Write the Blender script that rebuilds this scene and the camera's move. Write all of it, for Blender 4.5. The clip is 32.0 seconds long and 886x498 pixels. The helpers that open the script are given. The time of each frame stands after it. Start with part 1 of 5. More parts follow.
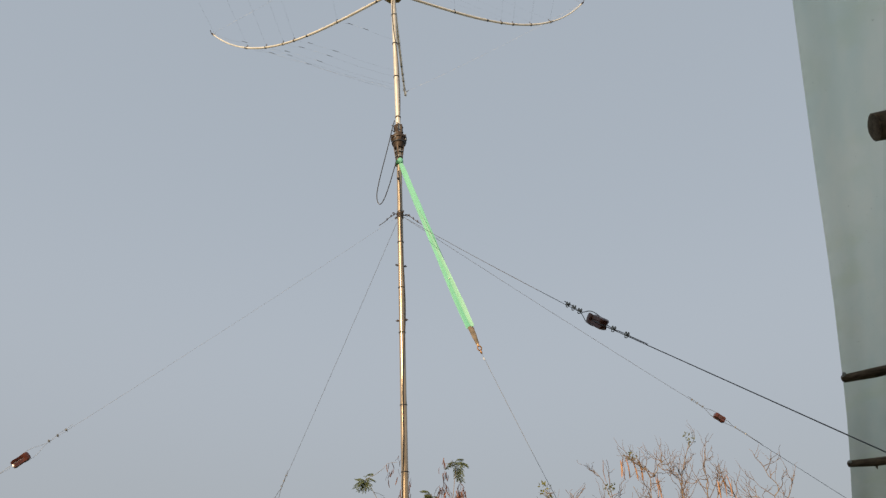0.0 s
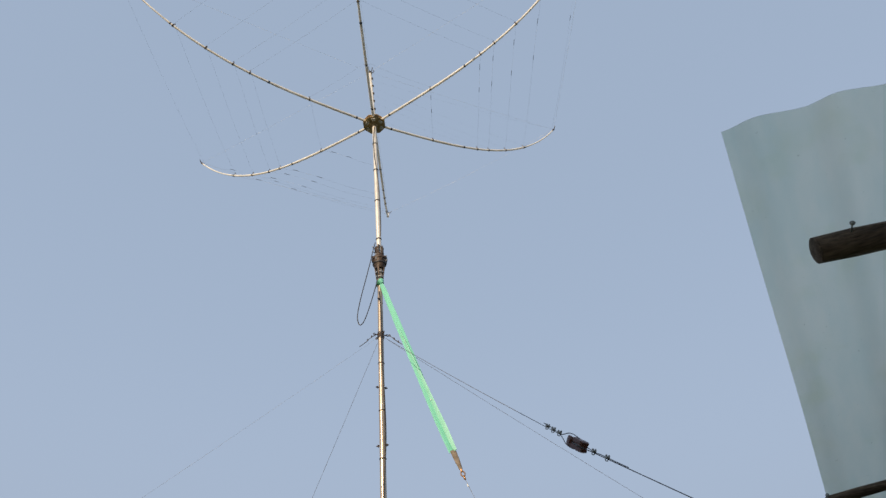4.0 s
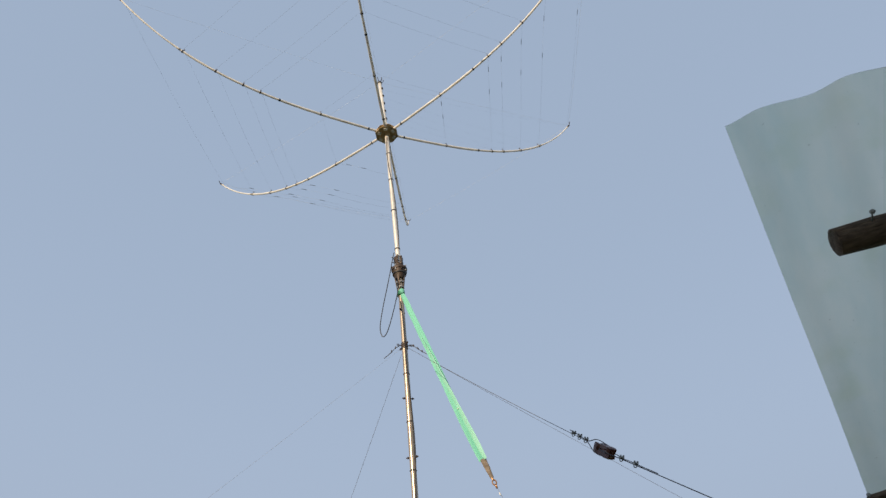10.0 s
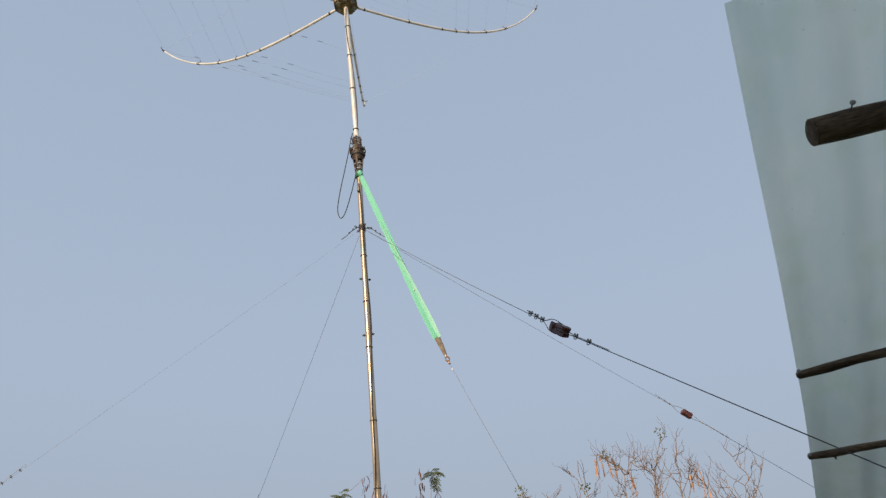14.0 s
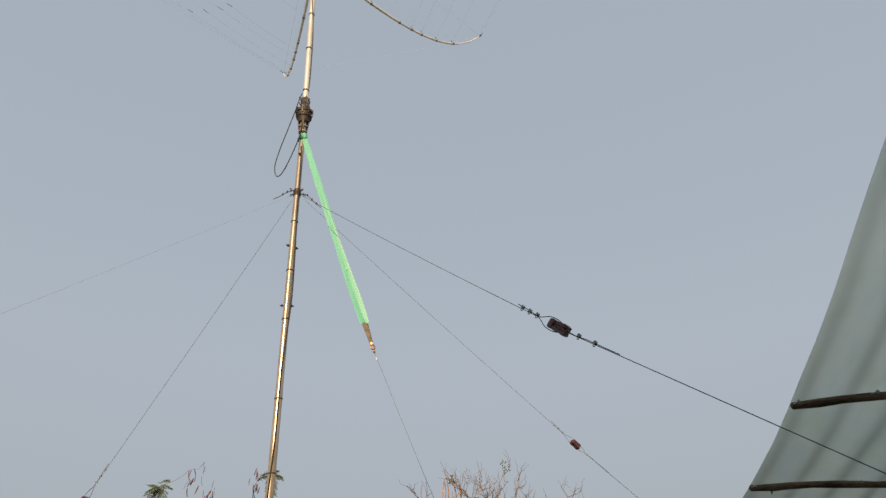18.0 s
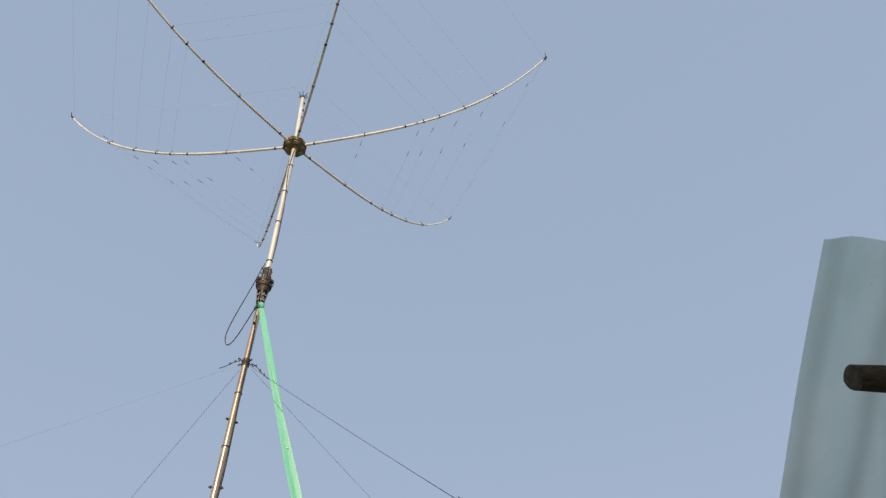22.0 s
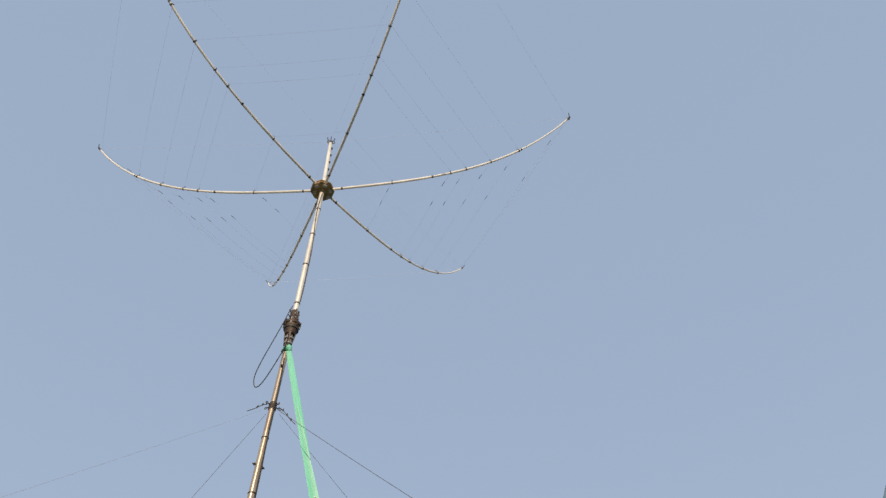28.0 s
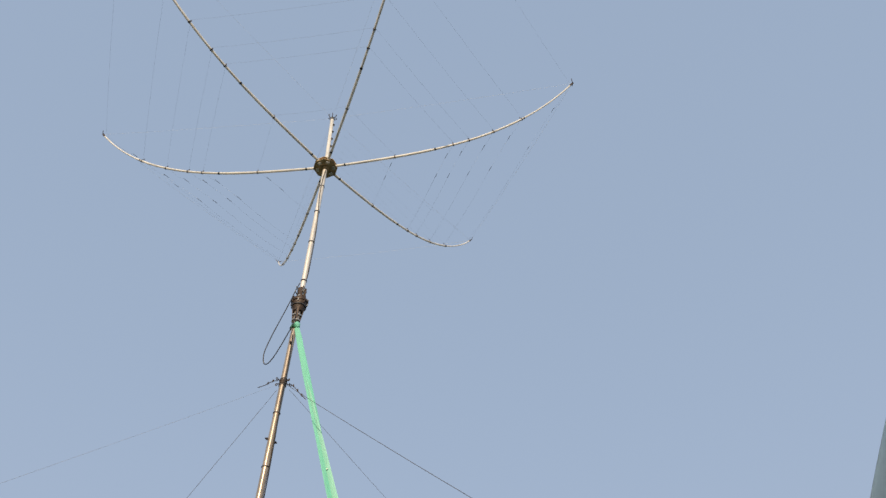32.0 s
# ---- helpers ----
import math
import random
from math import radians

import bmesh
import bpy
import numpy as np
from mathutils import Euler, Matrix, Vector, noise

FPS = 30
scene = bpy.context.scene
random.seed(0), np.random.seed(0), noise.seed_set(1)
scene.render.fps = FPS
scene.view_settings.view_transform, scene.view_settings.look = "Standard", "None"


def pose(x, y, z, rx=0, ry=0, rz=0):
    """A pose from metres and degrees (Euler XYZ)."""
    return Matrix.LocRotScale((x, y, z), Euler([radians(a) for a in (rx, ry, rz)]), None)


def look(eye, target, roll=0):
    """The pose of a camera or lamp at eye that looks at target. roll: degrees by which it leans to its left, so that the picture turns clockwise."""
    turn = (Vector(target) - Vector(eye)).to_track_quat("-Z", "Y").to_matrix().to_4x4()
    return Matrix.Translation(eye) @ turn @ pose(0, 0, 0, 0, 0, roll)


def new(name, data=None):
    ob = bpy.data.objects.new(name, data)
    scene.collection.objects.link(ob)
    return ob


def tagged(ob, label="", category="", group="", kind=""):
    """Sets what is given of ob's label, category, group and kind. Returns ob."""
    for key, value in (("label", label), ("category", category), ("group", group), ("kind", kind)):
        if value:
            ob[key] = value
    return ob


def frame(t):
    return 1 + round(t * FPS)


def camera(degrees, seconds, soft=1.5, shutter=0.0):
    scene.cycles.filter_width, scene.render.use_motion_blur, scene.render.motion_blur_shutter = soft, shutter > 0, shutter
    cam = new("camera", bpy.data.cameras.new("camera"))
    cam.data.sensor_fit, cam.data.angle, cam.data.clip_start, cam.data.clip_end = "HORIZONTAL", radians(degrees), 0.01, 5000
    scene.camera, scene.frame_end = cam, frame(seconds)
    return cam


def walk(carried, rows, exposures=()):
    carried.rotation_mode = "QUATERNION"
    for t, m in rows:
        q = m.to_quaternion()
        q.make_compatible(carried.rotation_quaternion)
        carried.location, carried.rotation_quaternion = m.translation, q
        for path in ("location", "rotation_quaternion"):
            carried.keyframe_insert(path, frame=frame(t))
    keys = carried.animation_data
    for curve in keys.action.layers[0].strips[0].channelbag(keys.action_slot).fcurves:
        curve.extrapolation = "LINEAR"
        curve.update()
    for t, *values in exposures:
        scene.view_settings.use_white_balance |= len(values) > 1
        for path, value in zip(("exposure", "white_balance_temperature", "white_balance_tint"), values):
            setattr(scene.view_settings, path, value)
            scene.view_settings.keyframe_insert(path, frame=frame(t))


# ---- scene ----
# ---- camera ----
PATH = [
    (0, (0.547, -4.965, 1.582), (0.505, -3.246, 2.603), -1.23),
    (0.5, (0.544, -4.976, 1.588), (0.536, -3.336, 2.733), -1.28),
    (1, (0.554, -4.984, 1.597), (0.547, -3.398, 2.815), -1.99),
    (1.5, (0.574, -4.993, 1.601), (0.595, -3.436, 2.856), -2.58),
    (2, (0.575, -5.019, 1.605), (0.597, -3.516, 2.925), -2.23),
    (2.5, (0.570, -5.039, 1.596), (0.591, -3.599, 2.984), -2.94),
    (3, (0.570, -5.018, 1.570), (0.588, -3.500, 2.872), -2.59),
    (3.5, (0.579, -5.029, 1.571), (0.610, -3.526, 2.890), -3.26),
    (5.5, (0.726, -5.007, 1.650), (0.683, -3.507, 2.972), -5.47),
    (6, (0.700, -5.001, 1.636), (0.645, -3.476, 2.929), -5.55),
    (6.5, (0.691, -4.972, 1.636), (0.613, -3.408, 2.880), -5.13),
    (7, (0.696, -4.950, 1.631), (0.631, -3.381, 2.870), -5.23),
    (7.5, (0.693, -4.949, 1.620), (0.624, -3.389, 2.870), -5.07),
    (8, (0.692, -4.972, 1.616), (0.620, -3.433, 2.891), -5.49),
    (8.5, (0.692, -4.976, 1.617), (0.615, -3.426, 2.878), -5.35),
    (9, (0.690, -4.961, 1.612), (0.624, -3.404, 2.866), -4.62),
    (9.5, (0.691, -4.963, 1.613), (0.617, -3.426, 2.890), -3.78),
    (10, (0.694, -5.016, 1.641), (0.628, -3.525, 2.973), -5.21),
    (10.5, (0.705, -5.051, 1.648), (0.650, -3.551, 2.970), -6.25),
    (11, (0.708, -5.071, 1.648), (0.682, -3.570, 2.969), -7.15),
    (11.5, (0.687, -5.060, 1.632), (0.690, -3.494, 2.876), -6.64),
    (12, (0.674, -5.058, 1.627), (0.706, -3.482, 2.857), -4.86),
    (12.5, (0.686, -5.052, 1.646), (0.748, -3.439, 2.827), -6.03),
    (13, (0.686, -5.034, 1.654), (0.770, -3.395, 2.798), -6.40),
    (13.5, (0.672, -5.001, 1.644), (0.728, -3.327, 2.736), -5.55),
    (15.5, (0.228, -4.796, 1.546), (0.328, -3.009, 2.438), -6.03),
    (16, (0.128, -4.676, 1.499), (0.292, -2.867, 2.334), -3.76),
    (16.5, (-0.008, -4.568, 1.487), (0.186, -2.706, 2.189), -2.61),
    (17, (-0.184, -4.509, 1.492), (0.190, -2.700, 2.259), -4.91),
    (17.5, (-0.289, -4.490, 1.511), (0.267, -2.832, 2.483), -4.17),
    (18, (-0.288, -4.511, 1.545), (0.297, -2.925, 2.614), -2.00),
    (18.5, (-0.328, -4.565, 1.571), (0.269, -3.129, 2.829), -2.40),
    (19, (-0.419, -4.600, 1.568), (0.145, -3.278, 2.959), -2.07),
    (19.5, (-0.532, -4.586, 1.569), (-0.007, -3.350, 3.051), -1.78),
    (20, (-0.534, -4.570, 1.547), (-0.024, -3.426, 3.107), -3.32),
    (20.5, (-0.374, -4.583, 1.474), (0.109, -3.488, 3.077), -3.74),
    (21, (-0.238, -4.615, 1.512), (0.260, -3.506, 3.100), -4.02),
    (21.5, (-0.146, -4.613, 1.550), (0.329, -3.434, 3.094), -2.47),
    (22, (-0.113, -4.548, 1.589), (0.425, -3.334, 3.084), -1.78),
    (22.5, (-0.166, -4.460, 1.619), (0.404, -3.287, 3.136), -1.87),
    (23, (-0.253, -4.455, 1.605), (0.279, -3.362, 3.193), -0.67),
    (23.5, (-0.329, -4.454, 1.601), (0.231, -3.322, 3.152), 0.23),
    (24, (-0.383, -4.452, 1.607), (0.162, -3.353, 3.187), 0.80),
    (24.5, (-0.417, -4.480, 1.603), (0.055, -3.383, 3.207), -0.77),
    (26.5, (-0.581, -4.471, 1.563), (-0.053, -3.428, 3.186), -0.09),
    (27, (-0.539, -4.473, 1.567), (0.000, -3.439, 3.192), 0.58),
    (27.5, (-0.516, -4.463, 1.576), (0.030, -3.378, 3.165), 0.55),
    (28, (-0.521, -4.448, 1.584), (0.007, -3.354, 3.173), -0.25),
    (28.5, (-0.529, -4.438, 1.584), (-0.028, -3.364, 3.195), 0.81),
    (29, (-0.514, -4.436, 1.581), (0.008, -3.301, 3.143), -1.23),
    (29.5, (-0.479, -4.450, 1.585), (-0.000, -3.317, 3.163), -0.39),
    (30, (-0.453, -4.458, 1.593), (0.017, -3.305, 3.158), 0.27),
    (30.5, (-0.443, -4.459, 1.589), (0.068, -3.289, 3.129), -0.79),
    (31, (-0.437, -4.459, 1.592), (0.064, -3.287, 3.133), -0.44),
    (31.5, (-0.437, -4.464, 1.590), (0.064, -3.312, 3.146), -0.39),
    (32, (-0.425, -4.470, 1.577), (0.089, -3.298, 3.114), -0.77),
]
EXPOSURES = [(0, 0.0, 7700, 10), (0.6, 0.0, 6500, 10), (11, 0.0, 6500, 10), (13.5, 0.02, 6500, 10), (15.5, 0.05, 7700, 10), (16, 0.05, 7700, 10), (16.5, 0.10, 8250, 10), (17, 0.05, 6850, 10), (18, -0.02, 7600, 10), (18.6, -0.06, 6500, 10), (32, -0.05, 6400, 10)]
cam = camera(71.54, 32.0, soft=1.4)
walk(cam, [(t, look(e, g, r)) for t, e, g, r in PATH], EXPOSURES)

# ---- world and sun ----
SUN_EL, SUN_AZ = 16.0, 208.0          # degrees; azimuth clockwise from +y
world = bpy.data.worlds.new("world")
scene.world = world
world.use_nodes = True
wn = world.node_tree.nodes
sky = wn.new("ShaderNodeTexSky")
sky.sky_type = "NISHITA"
sky.sun_disc = False
sky.sun_elevation, sky.sun_rotation = radians(SUN_EL), radians(SUN_AZ)
sky.air_density, sky.dust_density, sky.ozone_density = 1.0, 1.5, 1.0
wl = world.node_tree.links
blue, haze, both = wn["Background"], wn.new("ShaderNodeBackground"), wn.new("ShaderNodeAddShader")
wl.new(sky.outputs[0], blue.inputs[0])
blue.inputs[1].default_value = 0.008
# dusty haze over the whole sky, paler and warmer towards the horizon
place, axes, fade = wn.new("ShaderNodeTexCoord"), wn.new("ShaderNodeSeparateXYZ"), wn.new("ShaderNodeValToRGB")
wl.new(place.outputs["Generated"], axes.inputs[0])
wl.new(axes.outputs["Z"], fade.inputs[0])
fade.color_ramp.interpolation = "B_SPLINE"
for at, tone in ((0.0, (0.310, 0.362, 0.452)), (0.12, (0.334, 0.398, 0.505)), (0.32, (0.382, 0.465, 0.600)), (0.52, (0.357, 0.444, 0.583)), (0.72, (0.345, 0.431, 0.567)), (1.0, (0.335, 0.420, 0.555))):
    stop = fade.color_ramp.elements[0] if at == 0 else fade.color_ramp.elements[-1] if at == 1 else fade.color_ramp.elements.new(at)
    stop.color = (*tone, 1)
wl.new(fade.outputs[0], haze.inputs[0])
wl.new(blue.outputs[0], both.inputs[0])
wl.new(haze.outputs[0], both.inputs[1])
wl.new(both.outputs[0], wn["World Output"].inputs[0])
sun_data = bpy.data.lights.new("sun", "SUN")
sun_data.energy, sun_data.angle, sun_data.color = 4.5, radians(0.6), (1.0, 0.80, 0.57)
sun_dir = Vector((math.sin(radians(SUN_AZ)) * math.cos(radians(SUN_EL)), math.cos(radians(SUN_AZ)) * math.cos(radians(SUN_EL)), math.sin(radians(SUN_EL))))
new("sun", sun_data).matrix_world = look(sun_dir * 50, (0, 0, 0))

# ---- materials ----
def mat(name, base, rough=0.6, metal=0.0, scale=8.0, amount=0.25, second=None, bump=0.0, bump_scale=40.0, vary=0.0, trans=0.0, spec=0.5, stretch=(1, 1, 1), coords="Object", rotz=0.0):
    """A surface with a colour that wanders at two scales, grain relief, and (vary) a shade of its own for each piece."""
    m = bpy.data.materials.new(name)
    m.use_nodes = True
    nt = m.node_tree
    b = nt.nodes["Principled BSDF"]
    b.inputs["Roughness"].default_value, b.inputs["Metallic"].default_value = rough, metal
    b.inputs["Specular IOR Level"].default_value = spec
    tc = nt.nodes.new("ShaderNodeTexCoord")
    mp = nt.nodes.new("ShaderNodeMapping")
    mp.inputs["Scale"].default_value = stretch
    turn = nt.nodes.new("ShaderNodeMapping")
    turn.inputs["Rotation"].default_value = (0, 0, radians(rotz))
    nt.links.new(tc.outputs[coords], turn.inputs[0])
    nt.links.new(turn.outputs[0], mp.inputs[0])
    n1, n2 = nt.nodes.new("ShaderNodeTexNoise"), nt.nodes.new("ShaderNodeTexNoise")
    n1.inputs["Scale"].default_value, n2.inputs["Scale"].default_value = scale, scale * 6.3
    n1.inputs["Detail"].default_value, n2.inputs["Detail"].default_value = 4, 3
    for n in (n1, n2):
        nt.links.new(mp.outputs[0], n.inputs["Vector"])
    mx = nt.nodes.new("ShaderNodeMix")
    mx.data_type = "FLOAT"
    mx.inputs[0].default_value = 0.35
    nt.links.new(n1.outputs[0], mx.inputs[2])
    nt.links.new(n2.outputs[0], mx.inputs[3])
    ramp = nt.nodes.new("ShaderNodeValToRGB")
    dark = second or tuple(c * (1 - amount) for c in base)
    light = base if second else tuple(min(1, c * (1 + amount)) for c in base)
    ramp.color_ramp.elements[0].position, ramp.color_ramp.elements[1].position = 0.36, 0.62
    ramp.color_ramp.elements[0].color, ramp.color_ramp.elements[1].color = (*dark, 1), (*light, 1)
    nt.links.new(mx.outputs[0], ramp.inputs[0])
    out = ramp.outputs[0]
    if vary:
        info, geo = nt.nodes.new("ShaderNodeObjectInfo"), nt.nodes.new("ShaderNodeNewGeometry")
        add = nt.nodes.new("ShaderNodeMath")
        add.operation = "ADD"
        nt.links.new(info.outputs["Random"], add.inputs[0])
        nt.links.new(geo.outputs["Random Per Island"], add.inputs[1])
        fr = nt.nodes.new("ShaderNodeMath")
        fr.operation = "FRACT"
        nt.links.new(add.outputs[0], fr.inputs[0])
        rng = nt.nodes.new("ShaderNodeMapRange")
        rng.inputs["To Min"].default_value, rng.inputs["To Max"].default_value = 1 - vary, 1 + vary
        nt.links.new(fr.outputs[0], rng.inputs["Value"])
        hsv = nt.nodes.new("ShaderNodeHueSaturation")
        nt.links.new(rng.outputs[0], hsv.inputs["Value"])
        nt.links.new(out, hsv.inputs["Color"])
        out = hsv.outputs[0]
    nt.links.new(out, b.inputs["Base Color"])
    if bump:
        nb, bp = nt.nodes.new("ShaderNodeTexNoise"), nt.nodes.new("ShaderNodeBump")
        nb.inputs["Scale"].default_value, nb.inputs["Detail"].default_value = bump_scale, 5
        bp.inputs["Strength"].default_value, bp.inputs["Distance"].default_value = bump, 0.01
        nt.links.new(mp.outputs[0], nb.inputs["Vector"])
        nt.links.new(nb.outputs[0], bp.inputs["Height"])
        nt.links.new(bp.outputs[0], b.inputs["Normal"])
    if trans:
        mixs, tr = nt.nodes.new("ShaderNodeMixShader"), nt.nodes.new("ShaderNodeBsdfTranslucent")
        nt.links.new(out, tr.inputs[0])
        mixs.inputs[0].default_value = trans
        nt.links.new(b.outputs[0], mixs.inputs[1])
        nt.links.new(tr.outputs[0], mixs.inputs[2])
        nt.links.new(mixs.outputs[0], nt.nodes["Material Output"].inputs[0])
    return m


STEEL = mat("tarnished_steel_pipe", (0.40, 0.325, 0.245), 0.3, 0.5, 3, 0.2, bump=0.05, bump_scale=60)
ALLOY = mat("pale_alloy_pipe", (0.74, 0.69, 0.61), 0.35, 0.3, 3, 0.15, bump=0.05, bump_scale=60)
GLASSFIBRE = mat("cream_fibreglass", (0.89, 0.87, 0.82), 0.4, 0, 6, 0.10, trans=0.3)
PLATE = mat("weathered_plate", (0.50, 0.36, 0.19), 0.5, 0.05, 9, 0.35, bump=0.1)
DARKMETAL = mat("dark_rusty_metal", (0.062, 0.042, 0.031), 0.6, 0.3, 22, 0.45, bump=0.25)
BLACK = mat("black_plastic", (0.02, 0.02, 0.022), 0.5, 0, 20, 0.3)
BRASS = mat("copper_hardware", (0.5, 0.27, 0.12), 0.35, 0.8, 30, 0.3)
ZINC = mat("zinc_clip", (0.35, 0.35, 0.34), 0.5, 0.5, 40, 0.25)
WIRE = mat("dull_steel_wire", (0.10, 0.10, 0.11), 0.7, 0.2, 30, 0.3, spec=0.25)
ROPEWIRE = mat("grey_steel_rope", (0.19, 0.19, 0.19), 0.7, 0.0, 30, 0.3, spec=0.25)
CORD = mat("pale_cord", (0.75, 0.75, 0.72), 0.7, 0, 30, 0.1)
COPPERWIRE = mat("grey_antenna_wire", (0.21, 0.24, 0.29), 0.6, 0.0, 30, 0.2)
# lighter copy of the guy wire steel, with sunlight put into its colour
PALEWIRE = mat("sunlit_steel_wire", (0.34, 0.35, 0.37), 0.6, 0.2, 30, 0.2, spec=0.3)
PORCELAIN = mat("brown_glazed_porcelain", (0.105, 0.034, 0.026), 0.2, 0, 18, 0.35, spec=0.5)
GREEN = mat("mint_green_webbing", (0.24, 0.71, 0.53), 0.6, 0, 14, 0.16, bump=0.2, bump_scale=220, trans=0.25, stretch=(2.2, 2.2, 0.25), second=(0.215, 0.655, 0.485))
# paler copy of the green webbing: sun on the turned layer, put into colour
GREENSUNLIT = mat("sunlit_mint_webbing", (0.40, 0.80, 0.64), 0.55, 0, 14, 0.14, bump=0.2, bump_scale=220, trans=0.25, stretch=(2.2, 2.2, 0.25), second=(0.31, 0.74, 0.56))
GREENDARK = mat("dark_green_webbing", (0.03, 0.16, 0.08), 0.8, 0, 14, 0.3, bump=0.2, bump_scale=200)
SLEEVE = mat("grey_brown_sleeve", (0.2, 0.16, 0.12), 0.8, 0, 30, 0.35, bump=0.3, bump_scale=120)
SHEET = mat("pale_green_translucent_sheet", (0.98, 0.985, 0.91), 0.4, 0.0, 4.0, 0.12, second=(0.88, 0.93, 0.87), bump=0.04, bump_scale=14, trans=0.97, stretch=(1.0, 0.28, 0.28), rotz=24.0)
LOG = mat("weathered_log", (0.145, 0.100, 0.070), 0.9, 0, 7, 0.6, bump=1.0, bump_scale=16, stretch=(0.7, 4, 4), rotz=25.0)
LOGEND = mat("cut_log_end", (0.115, 0.080, 0.058), 0.9, 0, 30, 0.5, bump=0.6)
DARKLOG = mat("dark_rough_wood", (0.058, 0.043, 0.034), 0.95, 0, 9, 0.5, bump=1.0, bump_scale=30)
BARK = mat("pale_brown_bark", (0.25, 0.19, 0.14), 0.85, 0, 9, 0.4, bump=0.4, bump_scale=50)
TWIG = mat("reddish_brown_twigs", (0.185, 0.125, 0.092), 0.85, 0, 12, 0.35, vary=0.25)
LEAF = mat("green_leaves", (0.078, 0.094, 0.028), 0.6, 0, 3, 0.35, vary=0.5, trans=0.3)
LEAFGREY = mat("grey_green_leaves", (0.140, 0.172, 0.078), 0.65, 0, 3, 0.4, vary=0.5, trans=0.3)
LEAFYELLOW = mat("yellow_green_leaves", (0.175, 0.178, 0.042), 0.6, 0, 3, 0.3, vary=0.5, trans=0.3)
POD = mat("dry_brown_pods", (0.165, 0.068, 0.042), 0.6, 0, 8, 0.4, vary=0.5, trans=0.15)
PODTAN = mat("tan_long_pods", (0.36, 0.185, 0.095), 0.7, 0, 8, 0.3, vary=0.3)
DRYLEAF = mat("dry_brown_leaves", (0.15, 0.10, 0.05), 0.7, 0, 3, 0.4, vary=0.5, trans=0.2)
GROUND = mat("dry_grass_field", (0.115, 0.104, 0.045), 0.95, 0, 0.35, 0.3, second=(0.085, 0.088, 0.036), bump=0.5, bump_scale=3)
GRASS = mat("grass_blades", (0.084, 0.082, 0.033), 0.8, 0, 0.5, 0.3, vary=0.45, trans=0.3)
FARLEAF = mat("far_tree_leaves", (0.050, 0.058, 0.028), 0.85, 0, 0.4, 0.35, vary=0.5)
PLASTER = mat("pale_house_wall", (0.45, 0.41, 0.36), 0.9, 0, 1.5, 0.2)
ROOFRED = mat("red_brown_roof", (0.17, 0.062, 0.042), 0.85, 0, 3, 0.3)
ROOFBLUE = mat("blue_grey_roof", (0.30, 0.38, 0.42), 0.6, 0, 3, 0.2)
GLASS = mat("dark_window", (0.03, 0.03, 0.035), 0.15, 0, 3, 0.2)


def gloss_sheet(m, low, high, rough):
    """A shiny skin over a translucent sheet, stronger at a flat angle."""
    nt = m.node_tree
    out = nt.nodes["Material Output"]
    under = out.inputs[0].links[0].from_socket
    lw, pw, rg, gl, mx = [nt.nodes.new(n) for n in ("ShaderNodeLayerWeight", "ShaderNodeMath", "ShaderNodeMapRange", "ShaderNodeBsdfGlossy", "ShaderNodeMixShader")]
    lw.inputs["Blend"].default_value = 0.5
    pw.operation = "POWER"
    pw.inputs[1].default_value = 1.6
    rg.inputs["To Min"].default_value, rg.inputs["To Max"].default_value = low, high
    gl.inputs["Roughness"].default_value = rough
    nt.links.new(lw.outputs["Facing"], pw.inputs[0])
    nt.links.new(pw.outputs[0], rg.inputs["Value"])
    nt.links.new(rg.outputs[0], mx.inputs[0])
    nt.links.new(under, mx.inputs[1])
    nt.links.new(gl.outputs[0], mx.inputs[2])
    nt.links.new(mx.outputs[0], out.inputs[0])


def stained(m, tone, scale, low, high, most):
    """Soft blotches of another tone over a surface's own colour."""
    nt = m.node_tree
    b = nt.nodes["Principled BSDF"]
    own = b.inputs["Base Color"].links[0].from_socket
    tc, nz, rg, mx = [nt.nodes.new(n) for n in ("ShaderNodeTexCoord", "ShaderNodeTexNoise", "ShaderNodeMapRange", "ShaderNodeMix")]
    mx.data_type = "RGBA"
    nz.inputs["Scale"].default_value, nz.inputs["Detail"].default_value = scale, 6
    rg.inputs["From Min"].default_value, rg.inputs["From Max"].default_value, rg.inputs["To Max"].default_value = low, high, most
    nt.links.new(tc.outputs["Object"], nz.inputs["Vector"])
    nt.links.new(nz.outputs[0], rg.inputs["Value"])
    nt.links.new(rg.outputs[0], mx.inputs[0])
    for link in list(own.links):
        nt.links.new(mx.outputs[2], link.to_socket)
    nt.links.new(own, mx.inputs[6])
    mx.inputs[7].default_value = (*tone, 1)


stained(SHEET, (0.80, 0.84, 0.66), 5.0, 0.50, 0.74, 0.4)
stained(SHEET, (0.42, 0.43, 0.36), 70.0, 0.70, 0.78, 0.4)
gloss_sheet(SHEET, 0.0, 0.95, 0.2)

